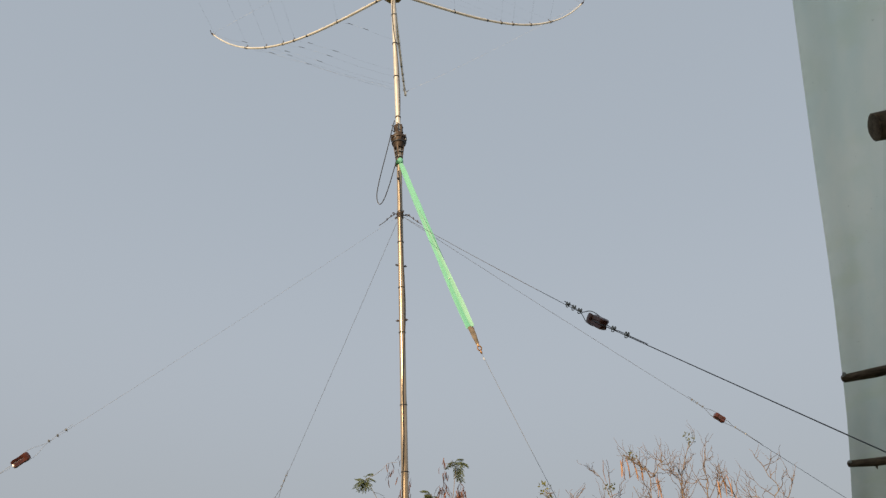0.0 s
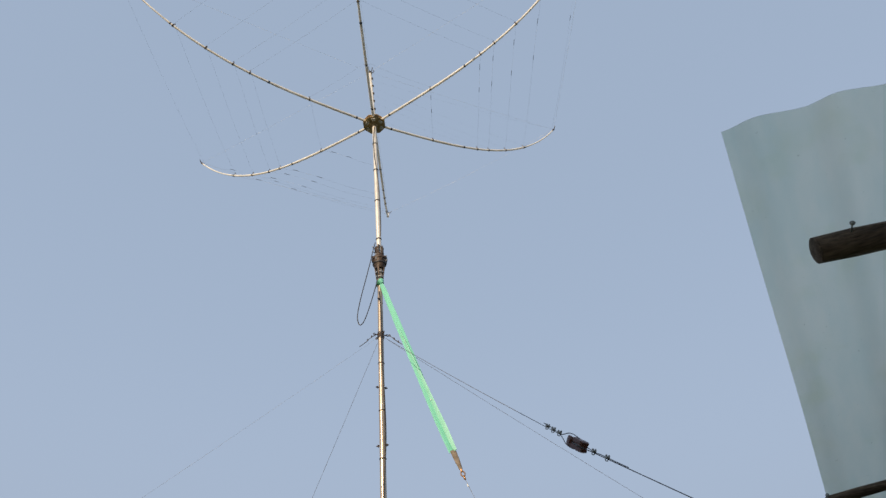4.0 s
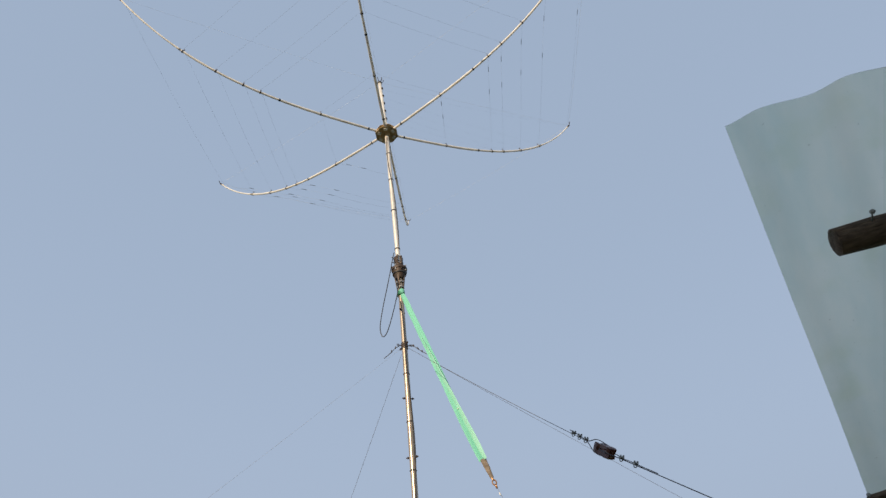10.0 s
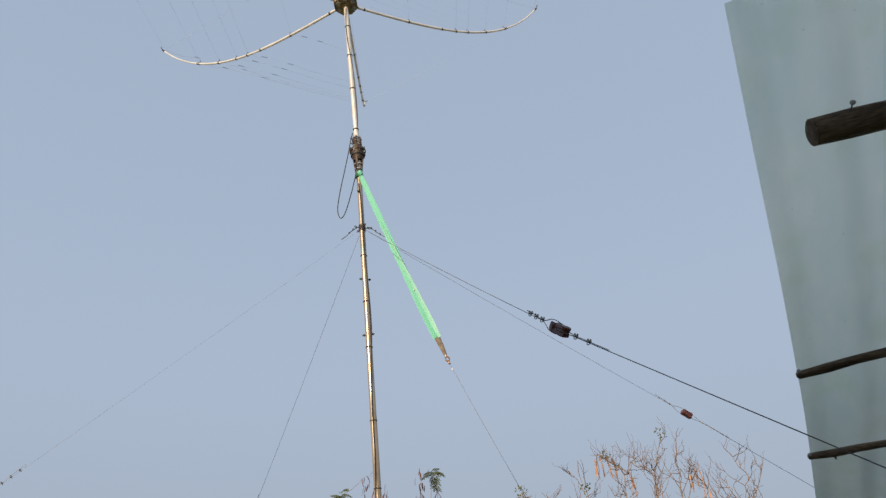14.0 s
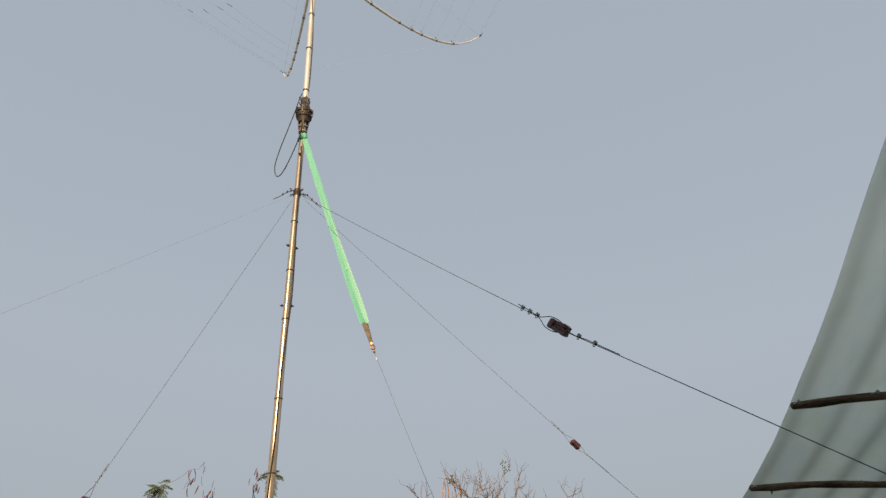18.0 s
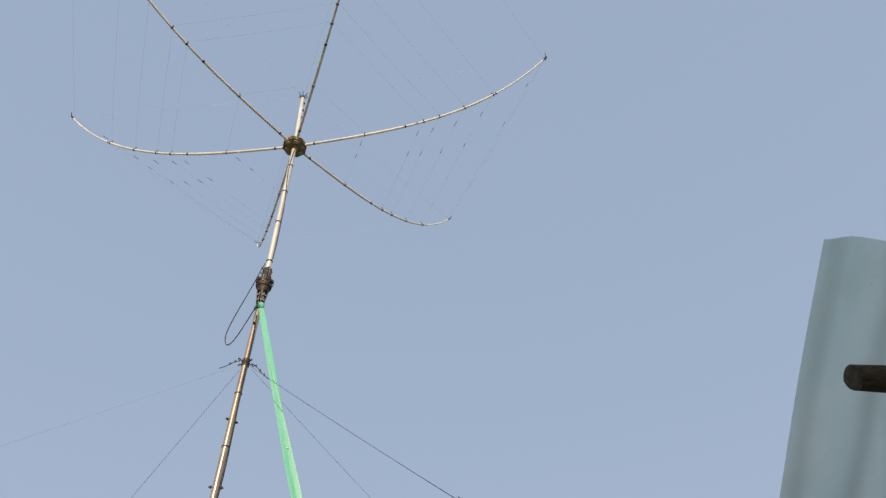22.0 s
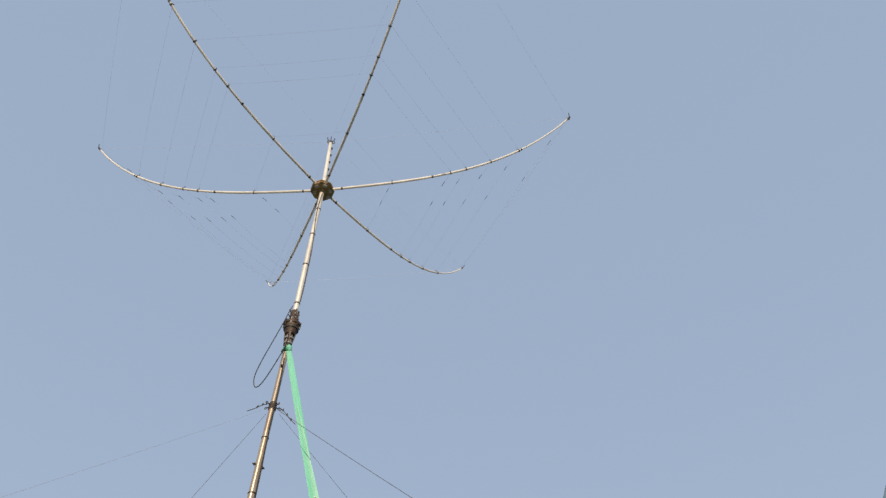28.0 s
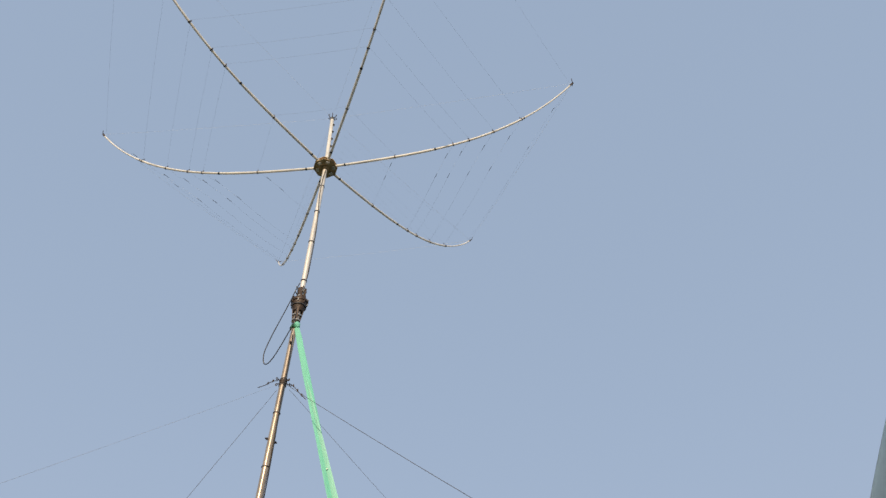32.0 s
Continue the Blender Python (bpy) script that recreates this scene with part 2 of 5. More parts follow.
# ---- building helpers ----
class Mesh:
    """Collects vertices and faces; to() makes one mesh of them."""

    def __init__(self):
        self.v, self.f = [], []

    def add(self, verts, faces):
        o = len(self.v)
        self.v += [tuple(p) for p in verts]
        self.f += [tuple(i + o for i in f) for f in faces]
        return self

    def tube(self, pts, radii, sides=8, caps=True, wobble=0.0):
        pts = [Vector(p) for p in pts]
        if not isinstance(radii, (list, tuple)):
            radii = [radii] * len(pts)
        verts, faces, side = [], [], None
        for i, p in enumerate(pts):
            d = (pts[min(i + 1, len(pts) - 1)] - pts[max(i - 1, 0)]).normalized()
            if side is None:
                side = d.orthogonal().normalized()
            side = (side - d * side.dot(d)).normalized()
            up = d.cross(side)
            for k in range(sides):
                a = 2 * math.pi * k / sides
                r = radii[i] * (1 + wobble * noise.noise(Vector((math.cos(a) * 1.5, math.sin(a) * 1.5, i * 0.7)) + p))
                verts.append(p + side * (r * math.cos(a)) + up * (r * math.sin(a)))
        n = sides
        for i in range(len(pts) - 1):
            faces += [(i * n + k, i * n + (k + 1) % n, (i + 1) * n + (k + 1) % n, (i + 1) * n + k) for k in range(n)]
        if caps:
            faces += [tuple(reversed(range(n))), tuple(range((len(pts) - 1) * n, len(pts) * n))]
        return self.add(verts, faces)

    def box(self, m, x, y, z, bevel=0.0):
        """A box of that size, centred on the pose m, with its edges taken off."""
        b = min(bevel, x / 3, y / 3, z / 3)
        hx, hy, hz = x / 2, y / 2, z / 2
        if b <= 0:
            vs = [(sx * hx, sy * hy, sz * hz) for sx in (-1, 1) for sy in (-1, 1) for sz in (-1, 1)]
            return self.add([m @ Vector(p) for p in vs], [(0, 1, 3, 2), (4, 6, 7, 5), (0, 4, 5, 1), (2, 3, 7, 6), (0, 2, 6, 4), (1, 5, 7, 3)])
        ring = [(hx - b, -hy), (hx, -hy + b), (hx, hy - b), (hx - b, hy), (-hx + b, hy), (-hx, hy - b), (-hx, -hy + b), (-hx + b, -hy)]
        inner = [(px * (hx - b) / hx, py * (hy - b) / hy) for px, py in ring]
        lv = [(inner, -hz), (ring, -hz + b), (ring, hz - b), (inner, hz)]
        vs = [(px, py, pz) for rg, pz in lv for px, py in rg]
        fs = [(i * 8 + k, i * 8 + (k + 1) % 8, (i + 1) * 8 + (k + 1) % 8, (i + 1) * 8 + k) for i in range(3) for k in range(8)]
        fs += [tuple(reversed(range(8))), tuple(range(24, 32))]
        return self.add([m @ Vector(p) for p in vs], fs)

    def lathe(self, m, profile, sides=16):
        """(radius, height) pairs turned round the z axis of the pose m."""
        vs = [m @ Vector((r * math.cos(2 * math.pi * k / sides), r * math.sin(2 * math.pi * k / sides), h)) for r, h in profile for k in range(sides)]
        fs = [(i * sides + k, i * sides + (k + 1) % sides, (i + 1) * sides + (k + 1) % sides, (i + 1) * sides + k) for i in range(len(profile) - 1) for k in range(sides)]
        fs += [tuple(reversed(range(sides))), tuple(range((len(profile) - 1) * sides, len(profile) * sides))]
        return self.add(vs, fs)

    def to(self, name, material, smooth=True):
        me = bpy.data.meshes.new(name)
        me.from_pydata(self.v, [], self.f)
        if smooth:
            me.polygons.foreach_set("use_smooth", [True] * len(me.polygons))
            me.set_sharp_from_angle(angle=radians(40))
        me.materials.append(material)
        me.update()
        return me


def thing(name, at, label, category, group="", kind=""):
    """An Empty at a thing's base, which parents its parts."""
    ob = new(name)
    ob.empty_display_size = 0.05
    ob.location = at
    bpy.context.view_layer.update()
    return tagged(ob, label, category, group, kind)


def part(name, mesh, material, parent, label="", smooth=True):
    """Links a Mesh, given in world places, as one mesh object under a thing or a part."""
    ob = new(name, mesh.to(name, material, smooth) if isinstance(mesh, Mesh) else mesh)
    ob.parent = parent
    ob.matrix_parent_inverse = Matrix.Translation(-world_place(parent))
    return tagged(ob, label)


def world_place(ob):
    return Vector(ob.location) if ob.type == "EMPTY" else Vector((0, 0, 0))


def lone(name, mesh, material, label, category, group="", kind="", smooth=True):
    return tagged(new(name, mesh.to(name, material, smooth)), label, category, group, kind)


def along(p, q, n, sag=0.0):
    p, q = Vector(p), Vector(q)
    return [p.lerp(q, i / n) - Vector((0, 0, sag * 4 * (i / n) * (1 - i / n))) for i in range(n + 1)]


def smooth(pts, n=5):
    """A curve that passes through all the places given."""
    pts = [Vector(p) for p in pts]
    out = []
    for i in range(len(pts) - 1):
        a, b, c, d = pts[max(i - 1, 0)], pts[i], pts[i + 1], pts[min(i + 2, len(pts) - 1)]
        for k in range(n):
            t = k / n
            out.append(0.5 * (2 * b + (c - a) * t + (2 * a - 5 * b + 4 * c - d) * t * t + (3 * b - a - 3 * c + d) * t ** 3))
    return out + [pts[-1]]


def upright(p, d, spin=0.0):
    """A pose at p whose z axis points along d."""
    return Matrix.Translation(p) @ Vector(d).to_track_quat("Z", "Y").to_matrix().to_4x4() @ Matrix.Rotation(spin, 4, "Z")

# ---- plan ----
MAST_Z = (4.946, 5.563, 5.886, 8.038, 9.092)   # guy collar, sling, rotator, hub, top of the post
MAST_LEAN, HUB_TILT, HUB_SHIFT = (-0.0282, -0.0466), (-0.0728, -0.0660), (-0.033, -0.064, 0.0)
ARM_PHI, ARM_RISE, ARM_R, ARM_POWER = 90.65, 1.303, 3.275, 3.411
ARM_TURN = (0.22, 0.09, -0.82, 0.13, 0.0, 0.20)                  # each arm's own turn in degrees
ARM_LIFT = (0.040, 0.044, 0.025, -0.052, 0.0, -0.049)            # and how much its tip stands higher
BANDS = (0.86, 1.59, 1.79, 2.11, 2.49, 3.24)     # radius at which each loop of wire hangs on the arms
SLING_END, SLEEVE_END, ROPE_FOOT = (0.650, -0.118, 3.674), (0.702, -0.124, 3.522), (2.287, -0.319, 0.0)
INS_R, INS_R2, INS_L2, INS_L = (1.275, -1.972, 2.887), (2.822, 0.550, 3.029), (-1.211, 1.071, 2.489), (-2.078, -1.275, 2.415)
ROOF_E0 = (1.464, -3.873, 2.992)
ROOF_DOWN, ROOF_ACROSS = (0.4230, 0.9061, 0.0), (0.9061, -0.4230, 0.0)
ROOF_PROFILE = ((0.0, 2.992), (0.5, 2.802), (1.0, 2.592), (1.54, 2.412), (1.72, 2.342), (2.333, 2.192), (3.247, 1.994), (4.071, 1.731), (4.68, 1.535))

# ---- antenna mast ----
GUY_Z, SLING_Z, ROTOR_Z, HUB_Z, TOP_Z = MAST_Z
LEAN = Vector((*MAST_LEAN, 1.0))
TILT = Vector((*HUB_TILT, 1.0))
rnd = random.Random(7)


def mast_at(z, ang=0.0, r=0.0):
    return Vector((LEAN.x * (z - 5.4) + r * math.cos(radians(ang)), LEAN.y * (z - 5.4) + r * math.sin(radians(ang)), z))


def ring(z, r, h=0.008):
    return Mesh().lathe(upright(mast_at(z), LEAN), [(r - 0.002, -h), (r, -h * 0.7), (r, h * 0.7), (r - 0.002, h)], 20)


mast = thing("antenna_mast", mast_at(0), "tall slim galvanised steel pipe mast standing in the field", "mast")
for z0, z1, r in ((0.0, 1.92, 0.0300), (1.92, 3.12, 0.0285), (3.12, GUY_Z + 0.07, 0.0270), (GUY_Z + 0.07, ROTOR_Z - 0.2, 0.0260)):
    part("pipe", Mesh().tube([mast_at(z0), mast_at((z0 + z1) / 2), mast_at(z1)], r, 24), STEEL, mast)
for z in (0.6, 1.25, 1.91, 2.56, 3.09, 3.73, 4.165, 4.64):
    part("cable_tie", ring(z, 0.0315, 0.0045), BLACK, mast)
for z, ang in ((3.847, 170), (4.393, 200), (5.355, 250)):
    d = mast_at(z, ang, 1) - mast_at(z)
    b = Mesh().lathe(upright(mast_at(z) - d * 0.055, d), [(0.0055, 0), (0.0055, 0.11)], 8)
    b.lathe(upright(mast_at(z) + d * 0.034, d), [(0.0115, 0), (0.0115, 0.009)], 6)
    b.lathe(upright(mast_at(z) - d * 0.044, d), [(0.0115, 0), (0.0115, 0.009)], 6)
    part("bolt", b, DARKMETAL, mast)
coax = [mast_at(z, -75 + 42 * math.sin(z * 1.9) + 16 * math.sin(z * 5.1), 0.031 + 0.003 * abs(math.sin(z * 5.2))) for z in np.arange(0.05, SLING_Z - 0.1, 0.09)]
part("coaxial_cable", Mesh().tube(coax, 0.0052, 7), BLACK, mast, "black coaxial cable")
part("guy_collar", Mesh().lathe(upright(mast_at(GUY_Z), LEAN), [(0.027, -0.022), (0.033, -0.020), (0.0345, -0.008), (0.031, 0.0), (0.0345, 0.008), (0.033, 0.020), (0.027, 0.022)], 20), DARKMETAL, mast)
for z, tip in ((0.026, 0.2), (-0.027, -0.25), (-0.034, 0.1)):
    turns = [mast_at(GUY_Z + z) + Vector((0.0305 * math.cos(a), 0.0305 * math.sin(a), tip * 0.03 * math.cos(a + 1))) for a in np.linspace(0, 2 * math.pi, 17)]
    part("wire_wrap", Mesh().tube(turns, 0.0032, 6), WIRE, mast)
for ang in (-58, 8, 135, 209):
    d = mast_at(GUY_Z, ang, 1) - mast_at(GUY_Z)
    eye = Mesh().tube([mast_at(GUY_Z) + d * 0.03, mast_at(GUY_Z) + d * 0.06], 0.005, 6)
    c = mast_at(GUY_Z) + d * 0.068
    eye.tube([c + d * (0.010 * math.cos(a)) + Vector((0, 0, 0.010 * math.sin(a))) for a in np.linspace(-math.pi, math.pi, 11)], 0.004, 5)
    part("eye_bolt", eye, DARKMETAL, mast)


def tail(ang, length, drop, clips):
    """A loose wire end at the collar, with clips on it."""
    d = mast_at(GUY_Z, ang, 1) - mast_at(GUY_Z)
    pts = [mast_at(GUY_Z) + d * (0.05 + length * f) + Vector((0, 0, -drop * (0.75 * f + 0.25 * f * f) + 0.006 * math.sin(f * 7))) for f in np.linspace(0, 1, 9)]
    t = part("wire_tail", Mesh().tube(pts, 0.0035, 6), WIRE, mast)
    for f in clips:
        p = pts[int(f * 8)]
        part("wire_clip", saddle_clip(p, d, 0.016), DARKMETAL, t)


def saddle_clip(p, d, s):
    """A small saddle clamp: a bridge block, a U-bolt round the wire and two nuts."""
    m = upright(p, d)
    c = Mesh().box(m @ pose(0, s * 0.35, 0), s * 1.1, s * 0.55, s * 0.8, s * 0.1)
    c.tube([m @ Vector((s * 0.42, s * 0.95, 0)), m @ Vector((s * 0.42, -s * 0.2, 0)), m @ Vector((s * 0.25, -s * 0.5, 0)), m @ Vector((-s * 0.25, -s * 0.5, 0)), m @ Vector((-s * 0.42, -s * 0.2, 0)), m @ Vector((-s * 0.42, s * 0.95, 0))], s * 0.12, 5)
    for sx in (-1, 1):
        c.lathe(m @ pose(sx * s * 0.42, s * 0.62, 0, -90), [(s * 0.24, 0), (s * 0.24, s * 0.22)], 6)
    return c


tail(190, 0.15, 0.14, (0.3, 0.6))
tail(-12, 0.17, 0.15, (0.25, 0.5, 0.8))

# ---- rotator ----
rot = thing("antenna_rotator", mast_at(ROTOR_Z - 0.25), "dark weathered bell-shaped antenna rotator clamped on the mast", "rotator")
MR = upright(mast_at(ROTOR_Z - 0.036), LEAN)
part("bell_housing", Mesh().lathe(MR, [(0.036, -0.100), (0.048, -0.096), (0.055, -0.070), (0.066, -0.035), (0.073, -0.002), (0.076, 0.025), (0.070, 0.034), (0.052, 0.044), (0.050, 0.07), (0.044, 0.085), (0.034, 0.09)], 28), DARKMETAL, rot)
part("clamp_band", Mesh().lathe(MR, [(0.074, 0.012), (0.083, 0.014), (0.085, 0.022), (0.085, 0.034), (0.083, 0.042), (0.072, 0.044)], 28), DARKMETAL, rot, "rusty steel band")
part("clamp_band", Mesh().lathe(MR, [(0.068, -0.042), (0.0725, -0.040), (0.0725, -0.028), (0.068, -0.026)], 28), BLACK, rot)
for k in range(8):
    a = k * 45 + 10
    part("bolt", Mesh().lathe(MR @ pose(0.078 * math.cos(radians(a)), 0.078 * math.sin(radians(a)), -0.012), [(0.006, 0), (0.006, 0.062), (0.0095, 0.062), (0.0095, 0.072)], 6), ZINC if k % 3 == 0 else DARKMETAL, rot)
upper = Mesh()
for k in range(3):
    upper.box(MR @ pose(0, 0, 0, 0, 0, k * 120 + 25) @ pose(0.034, 0, 0.145), 0.016, 0.056, 0.12, 0.004)
upper.lathe(MR @ pose(0, 0, 0.08), [(0.046, 0), (0.048, 0.006), (0.048, 0.014), (0.03, 0.02)], 20)
part("upper_clamp", upper, DARKMETAL, rot)
for z in (0.12, 0.185):
    for s in (-1, 1):
        part("u_bolt", Mesh().tube([MR @ Vector((0.036 * s, -0.075, z)), MR @ Vector((0.036 * s, 0.03, z)), MR @ Vector((0.02 * s, 0.045, z)), MR @ Vector((0, 0.05, z))], 0.0045, 6), ZINC, rot)
lower = Mesh()
for k in range(4):
    m = MR @ pose(0, 0, 0, 0, 0, k * 90 + 20)
    lower.add([m @ Vector(p) for p in ((0.058, -0.009, -0.06), (0.058, 0.009, -0.06), (0.036, 0.008, -0.235), (0.036, -0.008, -0.235), (0.05, -0.009, -0.06), (0.05, 0.009, -0.06), (0.029, 0.008, -0.235), (0.029, -0.008, -0.235))],
              [(0, 1, 2, 3), (7, 6, 5, 4), (0, 3, 7, 4), (1, 5, 6, 2), (3, 2, 6, 7), (0, 4, 5, 1)])
part("lower_bracket", lower, DARKMETAL, rot)
part("stub_pipe", Mesh().tube([mast_at(ROTOR_Z - 0.24), mast_at(ROTOR_Z - 0.05)], 0.031, 20), STEEL, rot)
for z, r in ((-0.15, 0.044), (-0.21, 0.039)):
    part("hose_clamp", Mesh().lathe(MR @ pose(0, 0, z), [(r - 0.002, -0.006), (r + 0.002, -0.005), (r + 0.002, 0.005), (r - 0.002, 0.006)], 20), ZINC, rot)
loop = [(-0.055, 5.90), (-0.075, 5.80), (-0.095, 5.66), (-0.13, 5.46), (-0.165, 5.27), (-0.187, 5.11), (-0.184, 5.03), (-0.165, 4.985), (-0.14, 5.0), (-0.115, 5.06), (-0.085, 5.17), (-0.055, 5.30), (-0.03, 5.43), (-0.028, 5.56), (-0.045, 5.70), (-0.06, 5.82)]
part("control_cable", Mesh().tube(smooth([(-0.03 + (x + 0.03) * 1.15, -0.06, 5.43 + (z - 5.3) * 1.12 - max(0, 5.6 - z) * 0.08) for x, z in loop]), 0.0048, 7), BLACK, rot, "black control cable hanging in a loop")

# ---- hexagonal beam antenna ----
hub_p = mast_at(HUB_Z) + Vector(HUB_SHIFT)
HUB = Matrix(((1, 0, TILT.x, hub_p.x), (0, 1, TILT.y, hub_p.y), (-TILT.x, -TILT.y, 1, hub_p.z), (0, 0, 0, 1)))


def stem_at(z):
    """The middle of the pipe between rotator and hub at the height z."""
    return mast_at(ROTOR_Z).lerp(hub_p, (z - ROTOR_Z) / (HUB_Z - ROTOR_Z))


hexb = thing("hexagonal_beam_antenna", hub_p, "six-armed wire beam antenna with curved cream fibreglass arms", "antenna")
top_p = HUB @ Vector((0, 0, TOP_Z - HUB_Z))
part("support_pipe", Mesh().tube([mast_at(ROTOR_Z + 0.06), mast_at(ROTOR_Z + 0.06).lerp(hub_p, 0.5), hub_p, HUB @ Vector((0, 0, 0.06))], 0.0265, 20), ALLOY, hexb)
for z in (6.16, 6.72, 7.21, 7.66):
    part("cable_tie", Mesh().lathe(upright(stem_at(z), hub_p - mast_at(ROTOR_Z)), [(0.0295, -0.006), (0.0315, -0.004), (0.0315, 0.004), (0.0295, 0.006)], 20), BLACK, hexb)
feed = [stem_at(z) + (mast_at(z, -60 + 55 * math.sin(z * 3.1), 0.032) - mast_at(z)) for z in np.arange(6.18, HUB_Z - 0.02, 0.08)]
part("feed_cable", Mesh().tube(feed, 0.0045, 6), BLACK, hexb)
part("hub_plate", Mesh().lathe(HUB @ pose(0, 0, -0.02, 0, 0, 22), [(0.140, -0.005), (0.148, -0.002), (0.148, 0.003), (0.140, 0.005)], 8), PLATE, hexb, "brown weathered octagonal hub plate")
part("hub_plate", Mesh().lathe(HUB @ pose(0, 0, 0.022, 0, 0, 22), [(0.140, -0.005), (0.148, -0.002), (0.148, 0.003), (0.140, 0.005)], 8), PLATE, hexb)
part("hub_flange", Mesh().lathe(HUB @ pose(0, 0, -0.06), [(0.03, 0), (0.04, 0.004), (0.042, 0.03), (0.055, 0.034)], 20), PLATE, hexb)
part("centre_post", Mesh().tube([HUB @ Vector((0, 0, z)) for z in np.linspace(0.02, TOP_Z - HUB_Z, 6)], 0.024, 18), GLASSFIBRE, hexb)
part("post_cap", Mesh().lathe(HUB @ pose(0, 0, TOP_Z - HUB_Z - 0.01), [(0.027, 0), (0.03, 0.005), (0.03, 0.03), (0.02, 0.04)], 16), BLACK, hexb)
for k in range(6):
    a = radians(60 * k + 15)
    pts = [HUB @ Vector((math.cos(a) * q, math.sin(a) * q, TOP_Z - HUB_Z + h)) for q, h in ((0.02, 0.02), (0.045, 0.035), (0.06, 0.06), (0.05, 0.085))]
    part("hook", Mesh().tube(pts, 0.005, 6), DARKMETAL, hexb)


def arm_at(k, r):
    """A place on arm k at the radius r; arm 1 points away over the field."""
    a = radians(ARM_PHI + ARM_TURN[k] - 60 * (k - 1))
    return HUB @ Vector((r * math.cos(a), r * math.sin(a), (ARM_RISE + ARM_LIFT[k]) * (0.12 * r / ARM_R + 0.88 * (r / ARM_R) ** ARM_POWER)))


for k in range(6):
    rs = np.linspace(0.06, ARM_R, 30)
    rad = [0.0165 if r < 1.36 else (0.0140 if r < 2.52 else 0.0105) for r in rs]
    arm = part("spreader_arm", Mesh().tube([arm_at(k, r) for r in rs], rad, 12), GLASSFIBRE, hexb)
    for r, q, l in ((0.24, 0.0176, 0.011), (1.36, 0.0170, 0.010), (2.52, 0.0142, 0.009)):
        part("joint_sleeve", Mesh().tube([arm_at(k, r - l), arm_at(k, r - l * 0.8), arm_at(k, r + l * 0.8), arm_at(k, r + l)], [q * 0.9, q, q, q * 0.9], 12), BLACK, arm)
    for r in BANDS[:5]:
        d = (arm_at(k, r + 0.02) - arm_at(k, r - 0.02)).normalized()
        up = (TILT - d * d.dot(TILT)).normalized()
        clip = Mesh().lathe(upright(arm_at(k, r) - d * 0.009, d), [(0.0165, 0.001), (0.0192, 0.002), (0.0192, 0.012), (0.0165, 0.013)], 12)
        clip.tube([arm_at(k, r) + up * 0.015, arm_at(k, r) + up * 0.042, arm_at(k, r) + up * 0.050 + d * 0.010], 0.0048, 6)
        part("wire_clip", clip, DARKMETAL, arm)
    d = (arm_at(k, ARM_R) - arm_at(k, ARM_R - 0.03)).normalized()
    side = d.cross(Vector((0, 0, 1))).normalized()
    tip = Mesh().tube([arm_at(k, ARM_R - 0.04), arm_at(k, ARM_R + 0.01)], 0.013, 8)
    e = arm_at(k, ARM_R)
    tip.tube([e - side * 0.05 + Vector((0, 0, 0.03)), e - side * 0.02, e + d * 0.012, e + side * 0.025, e + side * 0.05 + Vector((0, 0, 0.04))], 0.005, 6)
    part("tip_hook", tip, DARKMETAL, arm)
    for dz in (0.026, -0.024):
        a = radians(ARM_PHI - 60 * (k - 1))
        m = HUB @ Matrix.Rotation(a, 4, "Z") @ pose(0.098, 0, dz + (0.004 if dz > 0 else -0.004))
        part("u_bolt", Mesh().box(m, 0.036, 0.046, 0.020, 0.003).lathe(m @ pose(0, 0.016, -0.012), [(0.004, 0), (0.004, 0.024)], 6).lathe(m @ pose(0, -0.016, -0.012), [(0.004, 0), (0.004, 0.024)], 6), GLASSFIBRE, hexb, "pale clamp block with a U-bolt")


def thread(name, pts, r, material, label=""):
    return part(name, Mesh().tube(pts, r, 5), material, hexb, label)


def clip_at(k, r):
    return arm_at(k, r) + Vector((0, 0, 0.05))


def sagging(p, q, n=8, s=0.03):
    return along(p, q, n, s)


# arms: 0 left, 1 far, 2 right far, 3 right near, 4 near, 5 left near
for i, r in enumerate(BANDS):
    f1, f2 = (0.36, 0.14) if i else (0.45, 0.2)
    s = 0.012 + 0.012 * r
    for near, far in ((0, 1), (3, 2)):
        n_p, f_p = clip_at(near, r), clip_at(far, r)
        gap_n, gap_f = n_p.lerp(f_p, f2), n_p.lerp(f_p, f1)
        d = (f_p - n_p).normalized()
        t = 0.042 if i else 0.038
        thread("driver_wire", sagging(f_p, gap_f, 6, s), 0.0006, COPPERWIRE)
        thread("spacer_cord", [gap_f, gap_n], 0.0005, CORD)
        for g in (gap_n, gap_f):
            part("end_spacer", Mesh().tube([g - d * t, g - d * t * 0.8, g + d * t * 0.8, g + d * t], [0.0016, 0.0030, 0.0030, 0.0016], 7), WIRE, hexb)
        feed_p = HUB @ Vector((0, 0, 0.12 + 0.16 * i))
        thread("driver_wire", sagging(feed_p, f_p, 8, s), 0.00025, COPPERWIRE)
    g0, g3 = clip_at(0, r).lerp(clip_at(1, r), f2), clip_at(3, r).lerp(clip_at(2, r), f2)
    for p, q in ((g0, clip_at(0, r)), (clip_at(0, r), clip_at(5, r)), (clip_at(5, r), clip_at(4, r)), (clip_at(4, r), clip_at(3, r)), (clip_at(3, r), g3)):
        thread("reflector_wire", sagging(p, q, 8, s), 0.00055, COPPERWIRE)
    part("feed_terminal", Mesh().box(HUB @ pose(0.026, -0.012, 0.12 + 0.16 * i), 0.022, 0.03, 0.018, 0.004), DARKMETAL, hexb)
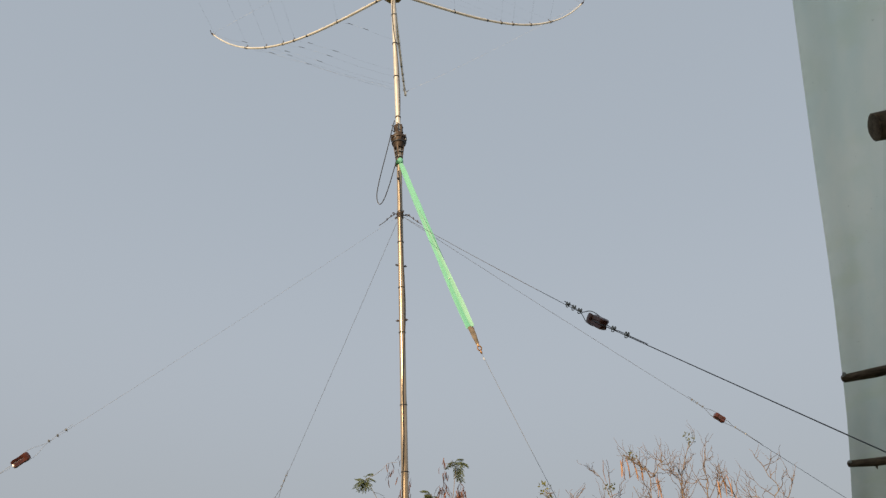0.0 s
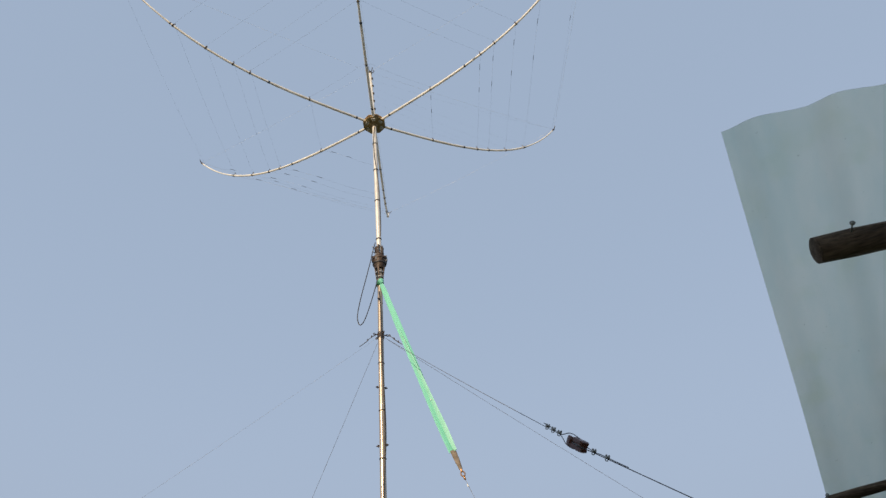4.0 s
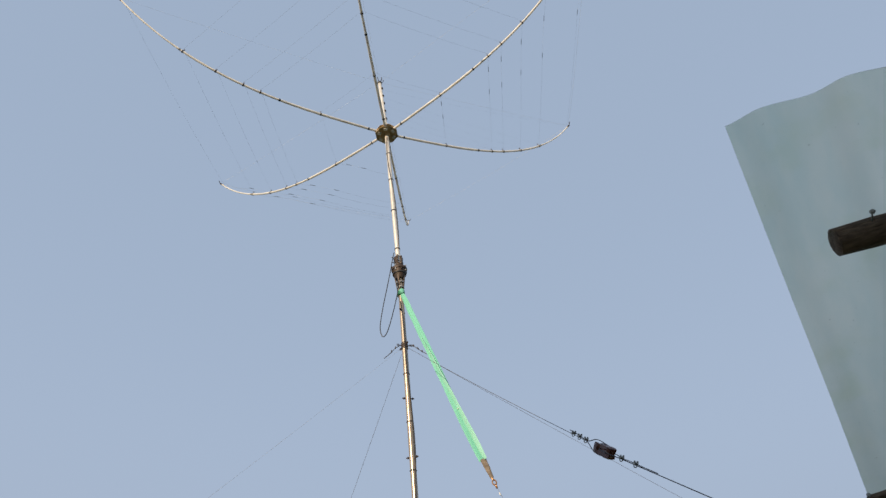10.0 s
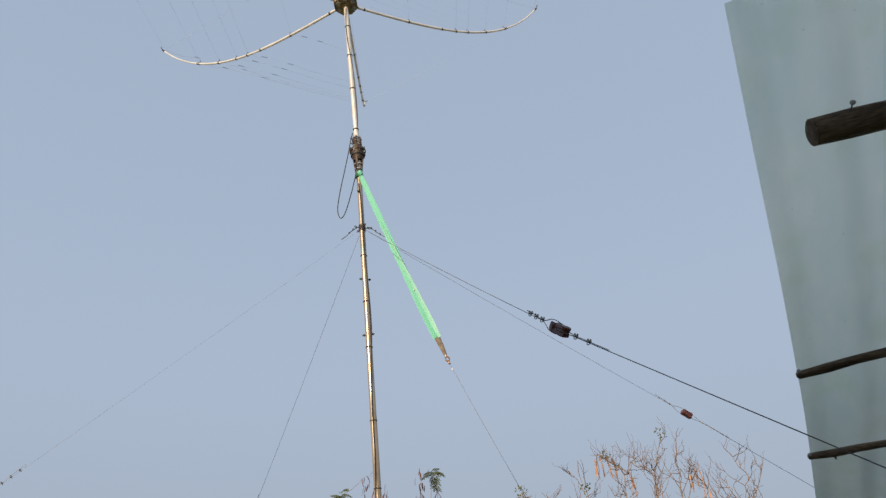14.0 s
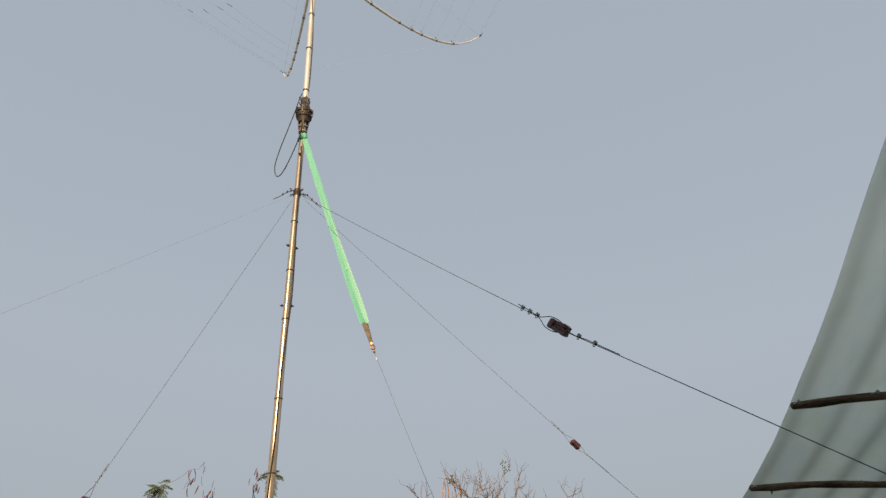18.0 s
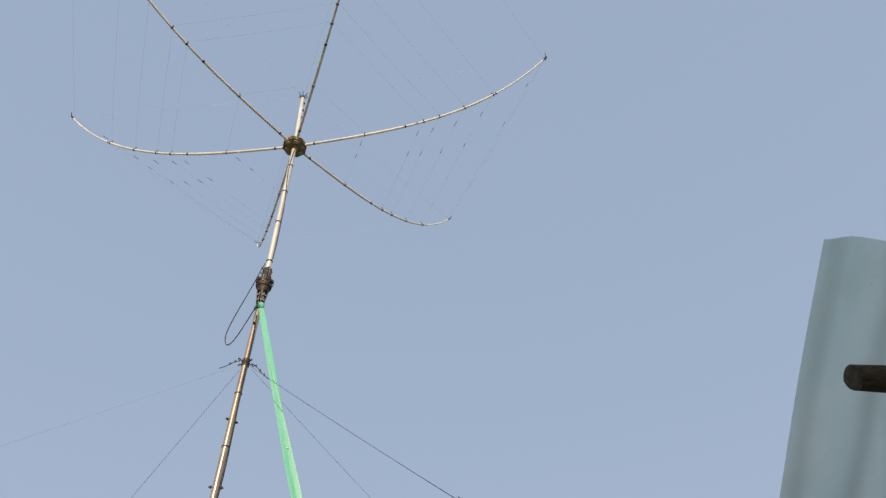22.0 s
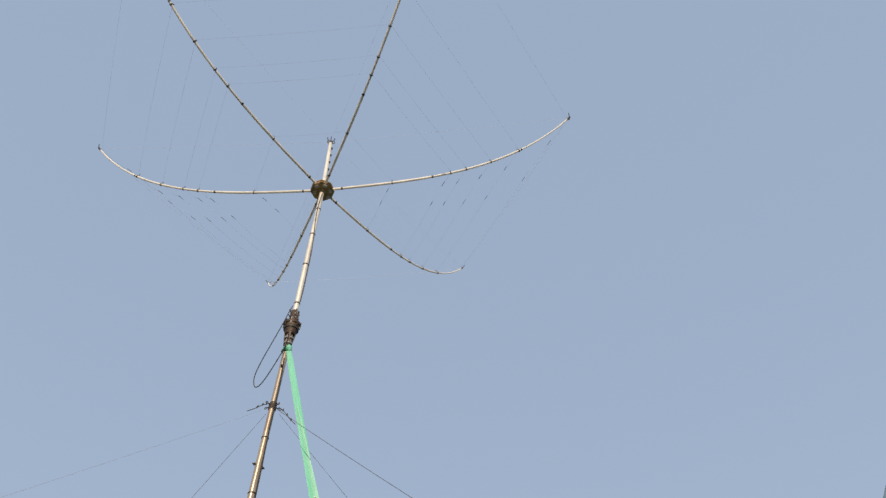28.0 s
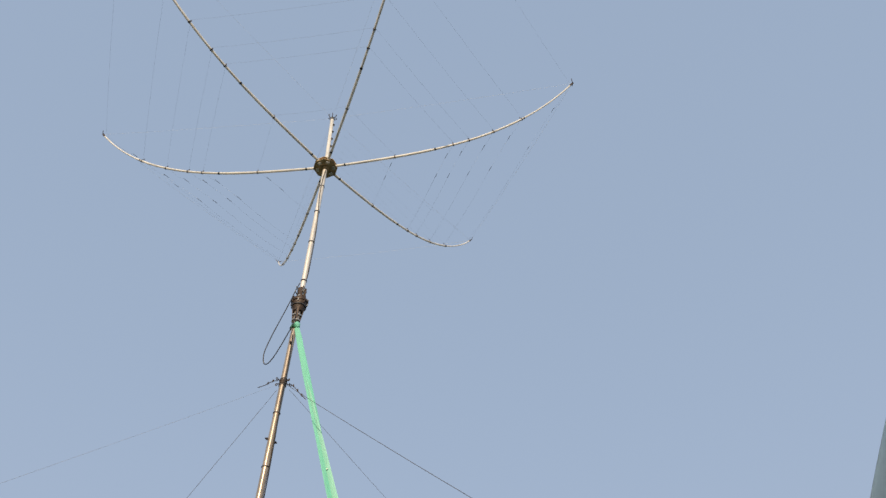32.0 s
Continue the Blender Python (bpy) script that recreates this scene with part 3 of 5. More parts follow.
for k in range(6):
    thread("support_cord", sagging(top_p + Vector((0, 0, 0.03)), arm_at(k, ARM_R), 8, 0.02), 0.0007, CORD, "thin white cord" if k == 0 else "")
    if k in (0, 1, 2):
        thread("perimeter_cord", sagging(arm_at(k, ARM_R), arm_at((k + 1) % 6, ARM_R), 8, 0.05), 0.0008, CORD)

# ---- sling and its rope ----
s_top, s_end, s_slv = mast_at(SLING_Z), Vector(SLING_END), Vector(SLEEVE_END)
sling = thing("webbing_sling", mast_at(SLING_Z), "mint green webbing sling knotted round the mast below the rotator", "sling")


def ribbon(p, q, widths, thick, turn0, turn1, folds, seed):
    """A flat band from p to q with a lens-shaped section, creases along it and a slow twist."""
    m, n = Mesh(), 34
    d = (q - p).normalized()
    side0 = d.cross(Vector((0.2, 1, 0))).normalized()
    vs, fs, ns = [], [], 12
    for i in range(n + 1):
        f = i / n
        c = p.lerp(q, f)
        a = radians(turn0 + (turn1 - turn0) * f)
        s = side0 * math.cos(a) + d.cross(side0) * math.sin(a)
        nm = d.cross(s)
        w = np.interp(f, [x for x, _ in widths], [y for _, y in widths])
        for j in range(ns):
            b = 2 * math.pi * j / ns
            u = math.cos(b)
            crease = folds * noise.noise(Vector((u * 2.2 + seed, f * 5.0, seed)))
            vs.append(c + s * (u * w / 2 * (1 + 0.10 * noise.noise(Vector((f * 9, u, seed + 3))))) + nm * (math.sin(b) * thick / 2 + crease))
    for i in range(n):
        fs += [(i * ns + j, i * ns + (j + 1) % ns, (i + 1) * ns + (j + 1) % ns, (i + 1) * ns + j) for j in range(ns)]
    fs += [tuple(reversed(range(ns))), tuple(range(n * ns, (n + 1) * ns))]
    return m.add(vs, fs)


web_top = mast_at(SLING_Z - 0.02) + Vector((0.015, -0.035, 0))
web_side = (s_end - web_top).cross(Vector((0.2, 1, 0))).normalized()
part("webbing", ribbon(web_top, s_end - web_side * 0.016, [(0, 0.042), (0.06, 0.054), (0.3, 0.060), (0.55, 0.060), (0.85, 0.066), (1, 0.044)], 0.006, 12, -22, 0.0016, 1.0), GREEN, sling)
part("webbing_layer", ribbon(web_top.lerp(s_end, 0.31) - web_side * 0.016 + Vector((0, -0.012, 0)), s_end + web_side * 0.018 + Vector((0, -0.008, 0)), [(0, 0.006), (0.12, 0.026), (0.5, 0.042), (0.85, 0.048), (1, 0.030)], 0.006, 48, 20, 0.0016, 5.0), GREENSUNLIT, sling, "webbing layer coloured paler as if turned to the sun")
for f in (0.74,):
    c = web_top.lerp(s_end, f) - web_side * 0.006 + Vector((0, -0.017, 0))
    part("stitched_tag", Mesh().box(Matrix.Translation(c) @ Matrix((web_side, (s_end - web_top).normalized().cross(web_side), (s_end - web_top).normalized())).transposed().to_4x4(), 0.018, 0.004, 0.006, 0.001), CORD, sling, "small pale stitched tag")
part("webbing_loop", Mesh().lathe(upright(mast_at(SLING_Z), LEAN + Vector((0.25, 0.1, 0))), [(0.031, -0.03), (0.038, -0.026), (0.036, 0.0), (0.039, 0.02), (0.031, 0.03)], 18), GREENDARK, sling, "dark green band round the pipe")
knot = Mesh()
knot.lathe(upright(web_top + Vector((0, 0, 0.03)), (0.5, -0.2, -1)), [(0.008, -0.03), (0.026, -0.018), (0.03, 0.0), (0.022, 0.02), (0.014, 0.035)], 12)
part("knot", knot, GREEN, sling)
dirn = (s_slv - s_end).normalized()
part("sleeve", ribbon(s_end - dirn * 0.012, s_slv, [(0, 0.05), (0.5, 0.044), (1, 0.028)], 0.018, -14, -14, 0.002, 9.0), SLEEVE, sling, "grey-brown leather-like end sleeve")
hk = s_slv
hook = Mesh().tube([hk + dirn * 0.0, hk + dirn * 0.02], 0.009, 8)
hook.tube([hk + dirn * (0.02 + 0.021 - 0.021 * math.cos(a)) + Vector((0.015 * math.sin(a), 0, 0.005 * math.sin(a))) for a in np.linspace(0, 2 * math.pi, 15)], 0.006, 7)
part("shackle", hook, BRASS, sling, "coppery shackle")
sx = hk + dirn * 0.075
part("swivel", Mesh().lathe(upright(sx, dirn), [(0.004, -0.008), (0.009, -0.004), (0.009, 0.014), (0.004, 0.02)], 10), BRASS, sling)
part("ferrule", Mesh().lathe(upright(sx + dirn * 0.055, dirn), [(0.003, 0), (0.005, 0.002), (0.005, 0.022), (0.003, 0.024)], 8), CORD, sling, "small white ferrule")
rope = thing("sling_rope", ROPE_FOOT, "thin steel rope running from the green sling to the ground", "rope")
part("rope", Mesh().tube([sx + (Vector(ROPE_FOOT) - sx) * f + Vector((0, 0, -0.10 * 4 * f * (1 - f))) for f in np.linspace(0, 1, 30)], 0.0015, 6), ROPEWIRE, rope)
part("ground_peg", Mesh().tube([Vector(ROPE_FOOT) + Vector((0, 0, -0.2)), Vector(ROPE_FOOT) + Vector((0.02, 0, 0.12))], 0.012, 8), DARKMETAL, rope)


# ---- guy wires ----
def guy(ins, wire_r, size, clips_up, clips_down, clip_s, label, foot=None, reach=3.3, step=0.053, low_reach=3.0, metal=WIRE):
    """A guy from the collar to its peg, cut by a strain insulator with two interlocked loops."""
    a, ins = mast_at(GUY_Z), Vector(ins)
    d = (ins - a).normalized()
    foot = Vector(foot) if foot else a + (ins - a) * (a.z / (a.z - ins.z))
    g = thing("guy_wire", foot, label, "guy wire", "guy wires of the mast")
    side = d.cross(Vector((0, 0, 1))).normalized()
    up = side.cross(d)
    h = size / 2
    m = Matrix.Translation(ins) @ Matrix((side, up, d)).transposed().to_4x4()
    a0 = a + d * 0.08
    join = ins - d * (h * reach)
    part("wire", Mesh().tube(along(a0, join, 24, 0.012), wire_r * 0.75, 6), metal, g)
    # insulator: a squared egg with two crossing grooves
    prof, ns = [], 16
    vs, fs, zs = [], [], np.linspace(-h, h, 13)
    for zi, z in enumerate(zs):
        e = abs(z) / h
        for j in range(ns):
            b = 2 * math.pi * j / ns
            sq = 1.0 / max(abs(math.cos(b)), abs(math.sin(b))) ** 0.8
            r = h * 0.53 * sq * (1 - 0.20 * max(0, e - 0.80) / 0.20)
            if z < h * 0.35:
                r *= 1 - 0.40 * max(0, math.sin(b) ** 6)
            if z > -h * 0.35:
                r *= 1 - 0.40 * max(0, math.cos(b) ** 6)
            vs.append(m @ Vector((r * math.cos(b), r * math.sin(b), z)))
    for i in range(12):
        fs += [(i * ns + j, i * ns + (j + 1) % ns, (i + 1) * ns + (j + 1) % ns, (i + 1) * ns + j) for j in range(ns)]
    fs += [tuple(reversed(range(ns))), tuple(range(12 * ns, 13 * ns))]
    part("strain_insulator", Mesh().add(vs, fs), PORCELAIN, g, "brown glazed porcelain insulator")
    rr = h * 0.50
    def loop_of(r):
        """Half across and along: out round the porcelain and back to the clips."""
        side_of = [(0, -r), (0.35, -0.7 * r - 0.3), (1.05, -0.35 * r - 0.45), (1.12, -0.4), (0.7, 0.3), (0, 0.46)]
        return [(rr * a, h * b) for a, b in side_of] + [(-rr * a, h * b) for a, b in reversed(side_of[:-1])]

    low = ins + d * (h * low_reach)
    d2 = (foot - low).normalized()
    part("wire_loop", Mesh().tube(smooth([m @ Vector((0, a, b)) for a, b in loop_of(reach)], 4), wire_r * 0.95, 6), metal, g)
    part("wire_loop", Mesh().tube(smooth([m @ Vector((a, 0, -b)) for a, b in loop_of(low_reach)], 4), wire_r * 0.95, 6), metal, g)
    part("wire", Mesh().tube(along(low, foot, 24, 0.0), wire_r * 0.95, 6), metal, g)
    part("wire_tail", Mesh().tube([low, low + d2 * 0.05 + up * 0.006, low + d2 * 0.10 + up * 0.006, low + d2 * 0.15 + up * 0.005, low + d2 * 0.25 + up * 0.005], wire_r * 0.9, 6), metal, g)
    part("wire_tail", Mesh().tube([join, join - d * 0.08 + up * 0.01, join - d * 0.16 + up * 0.012], wire_r, 6), metal, g)
    for i in range(clips_up):
        part("wire_clip", saddle_clip(join - d * (0.01 + step * i), d, clip_s), ZINC, g)
    for i in range(clips_down):
        part("wire_clip", saddle_clip(low + d2 * (0.008 + 1.75 * step * i), -d2, clip_s), ZINC, g)
    part("ground_peg", Mesh().tube([foot + Vector((0, 0, -0.2)), foot + Vector((0, 0, 0.12))], 0.012, 8), DARKMETAL, g)


guy(INS_R, 0.0025, 0.118, 3, 2, 0.021, "steel guy wire with clamps and a large brown porcelain insulator", (3.287, -5.028, 0), 2.55, 0.056, 2.05)
guy(INS_R2, 0.0018, 0.095, 3, 2, 0.014, "thin steel guy wire with a small brown porcelain insulator", (6.252, 0.025, 0))
guy(INS_L2, 0.0022, 0.095, 3, 2, 0.014, "thin steel guy wire running down beside the bushes")
guy(INS_L, 0.0009, 0.095, 3, 2, 0.014, "thin steel guy wire stretched over the open field", metal=PALEWIRE)

# ---- lean-to roof ----
E0, DOWN, ACROSS = Vector(ROOF_E0), Vector(ROOF_DOWN), Vector(ROOF_ACROSS)


def roof_at(s, a, dz=0.0):
    z = float(np.interp(s, [p for p, _ in ROOF_PROFILE], [q for _, q in ROOF_PROFILE]))
    zs = float(np.interp(s - 0.12, [p for p, _ in ROOF_PROFILE], [q for _, q in ROOF_PROFILE]) + np.interp(s + 0.12, [p for p, _ in ROOF_PROFILE], [q for _, q in ROOF_PROFILE])) / 2
    p = E0 + DOWN * s + ACROSS * a
    rise = 0.018 * (1 - math.exp(-(max(a, 0.0) / 0.2) ** 2))      # the free edge hangs a little
    return Vector((p.x, p.y, (z if s < 0.13 or s > 4.55 else zs) + rise + dz))


def rib(a):
    """Height of the sheet's wave at the distance a from its edge: a rise to a rounded crest and a longer fall."""
    u = (a / 0.225) % 1.0
    up, fall = min(1.0, u / 0.45), max(0.0, (u - 0.45) / 0.55)
    return 0.020 * up * up * (3 - 2 * up) * (1 - fall * fall * (3 - 2 * fall))


roof = thing("lean_to_roof", roof_at(4.68, 0), "lean-to roof of pale green ribbed sheets on rough logs", "roof")
for n in range(7):
    a0, a1 = 0.675 * n, 0.675 * (n + 1)
    vs, fs = [], []
    cols, rows = 78, 40
    for i in range(rows + 1):
        for j in range(cols + 1):
            a = a0 + (a1 - a0) * j / cols
            lo, hi = 4.68 - 0.25 * min(a, 1.2) + 0.012 * ((n * 7) % 3 - 1), 0.115 * a + 0.002 * ((n * 5) % 3)
            s = hi + (lo - hi) * i / rows
            sag = 0.006 * noise.noise(Vector((s * 1.3, a * 2, 0))) + 0.0015 * noise.noise(Vector((s * 5, a * 9, 3)))
            vs.append(roof_at(s, a, rib(a) + sag))
    w = cols + 1
    fs = [(i * w + j, i * w + j + 1, (i + 1) * w + j + 1, (i + 1) * w + j) for i in range(rows) for j in range(cols)]
    top_n = len(vs)
    vs += [v + Vector((0, 0, 0.0016)) for v in vs]
    fs += [tuple(i + top_n for i in reversed(f)) for f in fs]
    fs += [(i * w, (i + 1) * w, (i + 1) * w + top_n, i * w + top_n) for i in range(rows)] + [((i + 1) * w - 1, (i + 1) * w - 1 + top_n, (i + 2) * w - 1 + top_n, (i + 2) * w - 1) for i in range(rows)]
    fs += [(j, j + top_n, j + 1 + top_n, j + 1) for j in range(cols)] + [(rows * w + j, rows * w + j + 1, rows * w + j + 1 + top_n, rows * w + j + top_n) for j in range(cols)]
    part("roof_sheet", Mesh().add(vs, fs), SHEET, roof)


def log(s0, a0, s1, a1, r0, r1, gap, seed, screws, sides=16):
    """A rough tapering log under the sheets, with a cut end, knots and roofing screws beside it."""
    n = 40
    pts, rad = [], []
    for i in range(n + 1):
        f = i / n
        r = r0 + (r1 - r0) * f
        w = Vector((0, 0, 0.010 * noise.noise(Vector((f * 9, seed, 0))))) + DOWN * (0.013 * noise.noise(Vector((f * 6, seed, 4))))
        pts.append(roof_at(s0 + (s1 - s0) * f, a0 + (a1 - a0) * f, -r - gap - 0.007) + w)
        rad.append(r * (1 + 0.16 * noise.noise(Vector((f * 16, seed, 9))) + 0.10 * noise.noise(Vector((f * 45, seed, 2)))))
    rad[0] *= 0.9
    lg = part("log", Mesh().tube(pts, rad, sides, wobble=0.2), LOG, roof)
    d = (pts[1] - pts[0]).normalized()
    end = Mesh().lathe(upright(pts[0] - d * 0.003, d, seed), [(rad[0] * 0.35, -0.004), (rad[0] * 0.8, -0.001), (rad[0] * 0.93, 0.004), (rad[0] * 0.95, 0.008)], 14)
    part("cut_end", end, LOGEND, lg)
    for f in screws:
        p = pts[int(f * n)] - DOWN * (rad[int(f * n)] * 0.7) + Vector((0, 0, rad[int(f * n)] * 0.3))
        q = p - DOWN * 0.062 - Vector((0, 0, 0.006))
        sc = Mesh().tube([p, q], 0.0022, 6)
        sc.lathe(upright(q, -DOWN), [(0.003, -0.007), (0.0075, -0.004), (0.008, 0.0), (0.005, 0.003)], 10)
        part("roofing_screw", sc, ZINC, roof)
    for k in range(3):
        f = 0.06 + 0.3 * k + 0.05 * math.sin(seed * 3 + k)
        p, q = pts[int(f * n)], rad[int(f * n)]
        o = Vector((DOWN.x, DOWN.y, -0.6 + 0.7 * math.sin(seed + k * 2))).normalized()
        part("knot", Mesh().tube([p + o * q * 0.7, p + o * (q + 0.010), p + o * (q + 0.018)], [q * 0.4, q * 0.28, q * 0.12], 8, wobble=0.3), LOG, lg)


log(0.437, 0.158, 1.0, 4.5, 0.045, 0.052, -0.006, 1.3, (0.026, 0.075, 0.3))
log(1.547, -0.004, 1.47, 4.5, 0.0175, 0.028, 0.002, 2.7, (0.02, 0.08, 0.2))
log(2.299, -0.012, 2.75, 4.5, 0.0175, 0.026, 0.002, 4.1, (0.02, 0.13, 0.3))
log(3.238, -0.010, 3.95, 4.5, 0.034, 0.045, 0.0, 5.9, (0.02, 0.13))
log(4.088, -0.010, 3.96, 1.0, 0.0135, 0.02, 0.002, 7.2, (0.02,))
log(4.015, 0.245, 3.76, 4.5, 0.028, 0.045, 0.0, 8.8, (0.1,))
# one more log end among the rafters, and a forked post under the low end
log(1.02, 0.42, 1.32, 4.5, 0.040, 0.045, 0.0, 11.4, ())
FORK = Vector((3.92, -0.42, 0))
fork = thing("forked_post", FORK, "dark rough forked post holding up the log purlins", "post")
for name, places, rad in (
    ("trunk", ((0.03, -0.03, -0.1), (0, 0, 0.5), (0.02, 0.01, 1.0), (0, 0, 1.52)), (0.11, 0.11, 0.12, 0.13)),
    ("prong", ((0, 0, 1.44), (-0.12, 0.02, 1.58), (-0.20, 0.04, 1.71)), (0.10, 0.085, 0.05)),
    ("prong", ((0, 0, 1.44), (0.09, -0.03, 1.58), (0.13, -0.05, 1.75)), (0.09, 0.055, 0.036)),
    ("stub", ((-0.08, 0, 1.57), (-0.20, -0.03, 1.635), (-0.31, -0.06, 1.645), (-0.39, -0.07, 1.61)), (0.07, 0.040, 0.030, 0.024)),
):
    part(name, Mesh().tube([FORK + Vector(p) for p in places], rad, 12, wobble=0.35), DARKLOG, fork)

# ---- ground and the unseen wall behind ----
lone("ground", Mesh().add([(-2500, -2500, 0), (2500, -2500, 0), (2500, 2500, 0), (-2500, 2500, 0)], [(0, 1, 2, 3)]), GROUND, "flat dry grassy field", "ground", kind="structure")
# unseen wall assumed behind the camera, gabled to shade mast foot and near insulator
gable = [(-13, 0), (11, 0), (11, 4.0), (1, 6.6), (-13, 2.6)]
lone("unseen_wall_south", Mesh().add([(x, -8.6, z) for x, z in gable] + [(x, -8.85, z) for x, z in gable], [(4, 3, 2, 1, 0), (5, 6, 7, 8, 9)] + [(i, (i + 1) % 5, 5 + (i + 1) % 5, 5 + i) for i in range(5)]), PLASTER, "unseen plain plastered gable wall, put behind the yard for its shadow", "wall", kind="structure", smooth=False)


# ---- plants ----
def branch(m, p, q, r0, r1, bend, rng, n=8, sides=6, lift=0.0):
    """A crooked tapering stem from p to q; returns its places."""
    p, q = Vector(p), Vector(q)
    o = Vector((rng.uniform(-9, 9), rng.uniform(-9, 9), rng.uniform(-9, 9)))
    l = (q - p).length
    pts = []
    for i in range(n + 1):
        f = i / n
        w = Vector((noise.noise(o + Vector((f * 3, 0, 0))), noise.noise(o + Vector((0, f * 3, 5))), noise.noise(o + Vector((0, 9, f * 3))))) * bend * l * math.sin(math.pi * f)
        pts.append(p.lerp(q, f) + w + Vector((0, 0, lift * l * math.sin(math.pi * f))))
    m.tube(pts, [r0 + (r1 - r0) * (i / n) ** 0.8 for i in range(n + 1)], sides)
    return pts


def leaf(m, p, d, l, w, rng):
    """One small folded blade from p along d."""
    d = Vector(d).normalized()
    s = d.cross(Vector((rng.uniform(-1, 1), rng.uniform(-1, 1), rng.uniform(-0.3, 1)))).normalized()
    n = d.cross(s)
    m.add([p, p + d * l * 0.45 + s * w * 0.5 + n * w * 0.15, p + d * l, p + d * l * 0.45 - s * w * 0.5 + n * w * 0.15], [(0, 1, 2), (0, 2, 3)])


def rand_dir(rng, up=0.0):
    while True:
        v = Vector((rng.uniform(-1, 1), rng.uniform(-1, 1), rng.uniform(-1, 1)))
        if 0.05 < v.length < 1:
            v = v.normalized()
            v.z += up
            return v.normalized()


def feathery_leaf(m, p, d, size, rng):
    """A twice-feathered drooping leaf: side stalks with rows of fine leaflets."""
    d = Vector(d).normalized()
    side = d.cross(Vector((0, 0, 1))).normalized()
    for i in range(6):
        b = p + d * size * (0.15 + 0.15 * i) - Vector((0, 0, size * 0.30 * (i / 5) ** 2))
        for s in (-1, 1):
            e = (side * s + d * 0.5 + Vector((0, 0, -0.55 + rng.uniform(-0.3, 0.3)))).normalized()
            l = size * (0.55 - 0.05 * i)
            for k in range(8):
                q = b + e * l * (0.12 + 0.115 * k)
                leaf(m, q, d + Vector((0, 0, -0.3)) + e * 0.4, size * 0.14, size * 0.045, rng)
                leaf(m, q, -d * 0.8 + Vector((0, 0, -0.5)) + e * 0.4, size * 0.13, size * 0.045, rng)


def pod(m, p, d, l, w, rng):
    """A flat dry pod hanging from p, slightly curled."""
    d = Vector(d).normalized()
    s = d.cross(Vector((rng.uniform(-1, 1), rng.uniform(-1, 1), 0.1))).normalized()
    n = d.cross(s)
    vs, fs = [], []
    for i, (f, k) in enumerate(((0, 0.15), (0.15, 0.8), (0.5, 1.0), (0.85, 0.8), (1, 0.1))):
        c = p + d * l * f + n * l * 0.10 * math.sin(f * 3)
        vs += [c + s * w * k / 2, c + n * w * 0.14, c - s * w * k / 2, c - n * w * 0.14]
    for i in range(4):
        fs += [(i * 4 + j, i * 4 + (j + 1) % 4, i * 4 + 4 + (j + 1) % 4, i * 4 + 4 + j) for j in range(4)]
    m.add(vs, fs)


# small feathery tree with brown pods behind the mast
rng = random.Random(21)
LEUC = Vector((0.2, 5.1, 0))
leuc = thing("feathery_pod_tree", LEUC, "small feathery-leaved tree hung with bunches of brown dry pods", "tree")
trunk = Mesh()
branch(trunk, LEUC + Vector((0, 0, -0.1)), LEUC + Vector((-0.05, 0, 0.9)), 0.05, 0.036, 0.05, rng)
part("trunk", trunk, BARK, leuc)
TUFTS = ((-0.98, 3.42), (-0.82, 2.96), (-0.46, 2.98), (-0.13, 3.11), (0.03, 3.21), (0.44, 3.56), (0.97, 2.99), (0.94, 2.64), (0.73, 2.48), (0.46, 2.36), (1.18, 2.3), (0.38, 2.07), (-0.46, 1.98), (-0.28, 1.81), (-1.03, 2.17), (1.44, 1.78), (-0.11, 1.99), (0.65, 2.16), (-0.31, 2.51), (1.08, 1.92), (0.18, 1.83), (-0.7, 2.02))
BUNCHES = ((-0.34, 3.3), (-0.5, 3.62), (-0.69, 2.74), (-0.52, 2.48), (-0.19, 2.86), (-0.01, 2.66), (-0.08, 2.4), (0.24, 3.53), (0.22, 3.18), (0.51, 3.11), (0.46, 2.84), (0.39, 2.58), (0.29, 2.45), (0.56, 2.25), (0.79, 2.37), (1.01, 2.46), (1.22, 2.1), (1.38, 2.45), (0.7, 1.96), (0.83, 1.92), (-0.86, 2.11), (-0.88, 1.87), (-0.24, 1.81), (0.46, 1.54), (1.08, 2.13), (-0.39, 2.7), (-0.14, 2.53))
FEW = (1, 7, 17, 21)                # bunches with only a few pods left
fol, rest, pods_n, wood = Mesh(), Mesh(), 0, []
for x, z in TUFTS:
    tip = Vector((x, 5.1 + rng.uniform(-0.45, 0.45), z))
    lm = Mesh()
    base = LEUC + Vector((-0.05 + rng.uniform(-0.05, 0.05), rng.uniform(-0.05, 0.05), rng.uniform(0.6, 0.95)))
    pts = branch(lm, base, tip, 0.015, 0.0035, 0.14, rng, 12, 6)
    wood += pts[4:]
    for _ in range(12):
        feathery_leaf(fol, tip + rand_dir(rng) * 0.04, rand_dir(rng, -0.35), rng.uniform(0.13, 0.19), rng)
    for k in range(7):
        j = rng.randint(3, 11)
        q = pts[j] + Vector((rng.uniform(-0.2, 0.2), rng.uniform(-0.25, 0.25), rng.uniform(-0.05, 0.15)))
        branch(lm, pts[j], q, 0.004, 0.002, 0.2, rng, 5, 5)
        for _ in range(3 if q.z > 2.2 else 6):
            feathery_leaf(fol, q, rand_dir(rng, -0.4), rng.uniform(0.12, 0.18), rng)
    part("limb", lm, BARK, leuc)
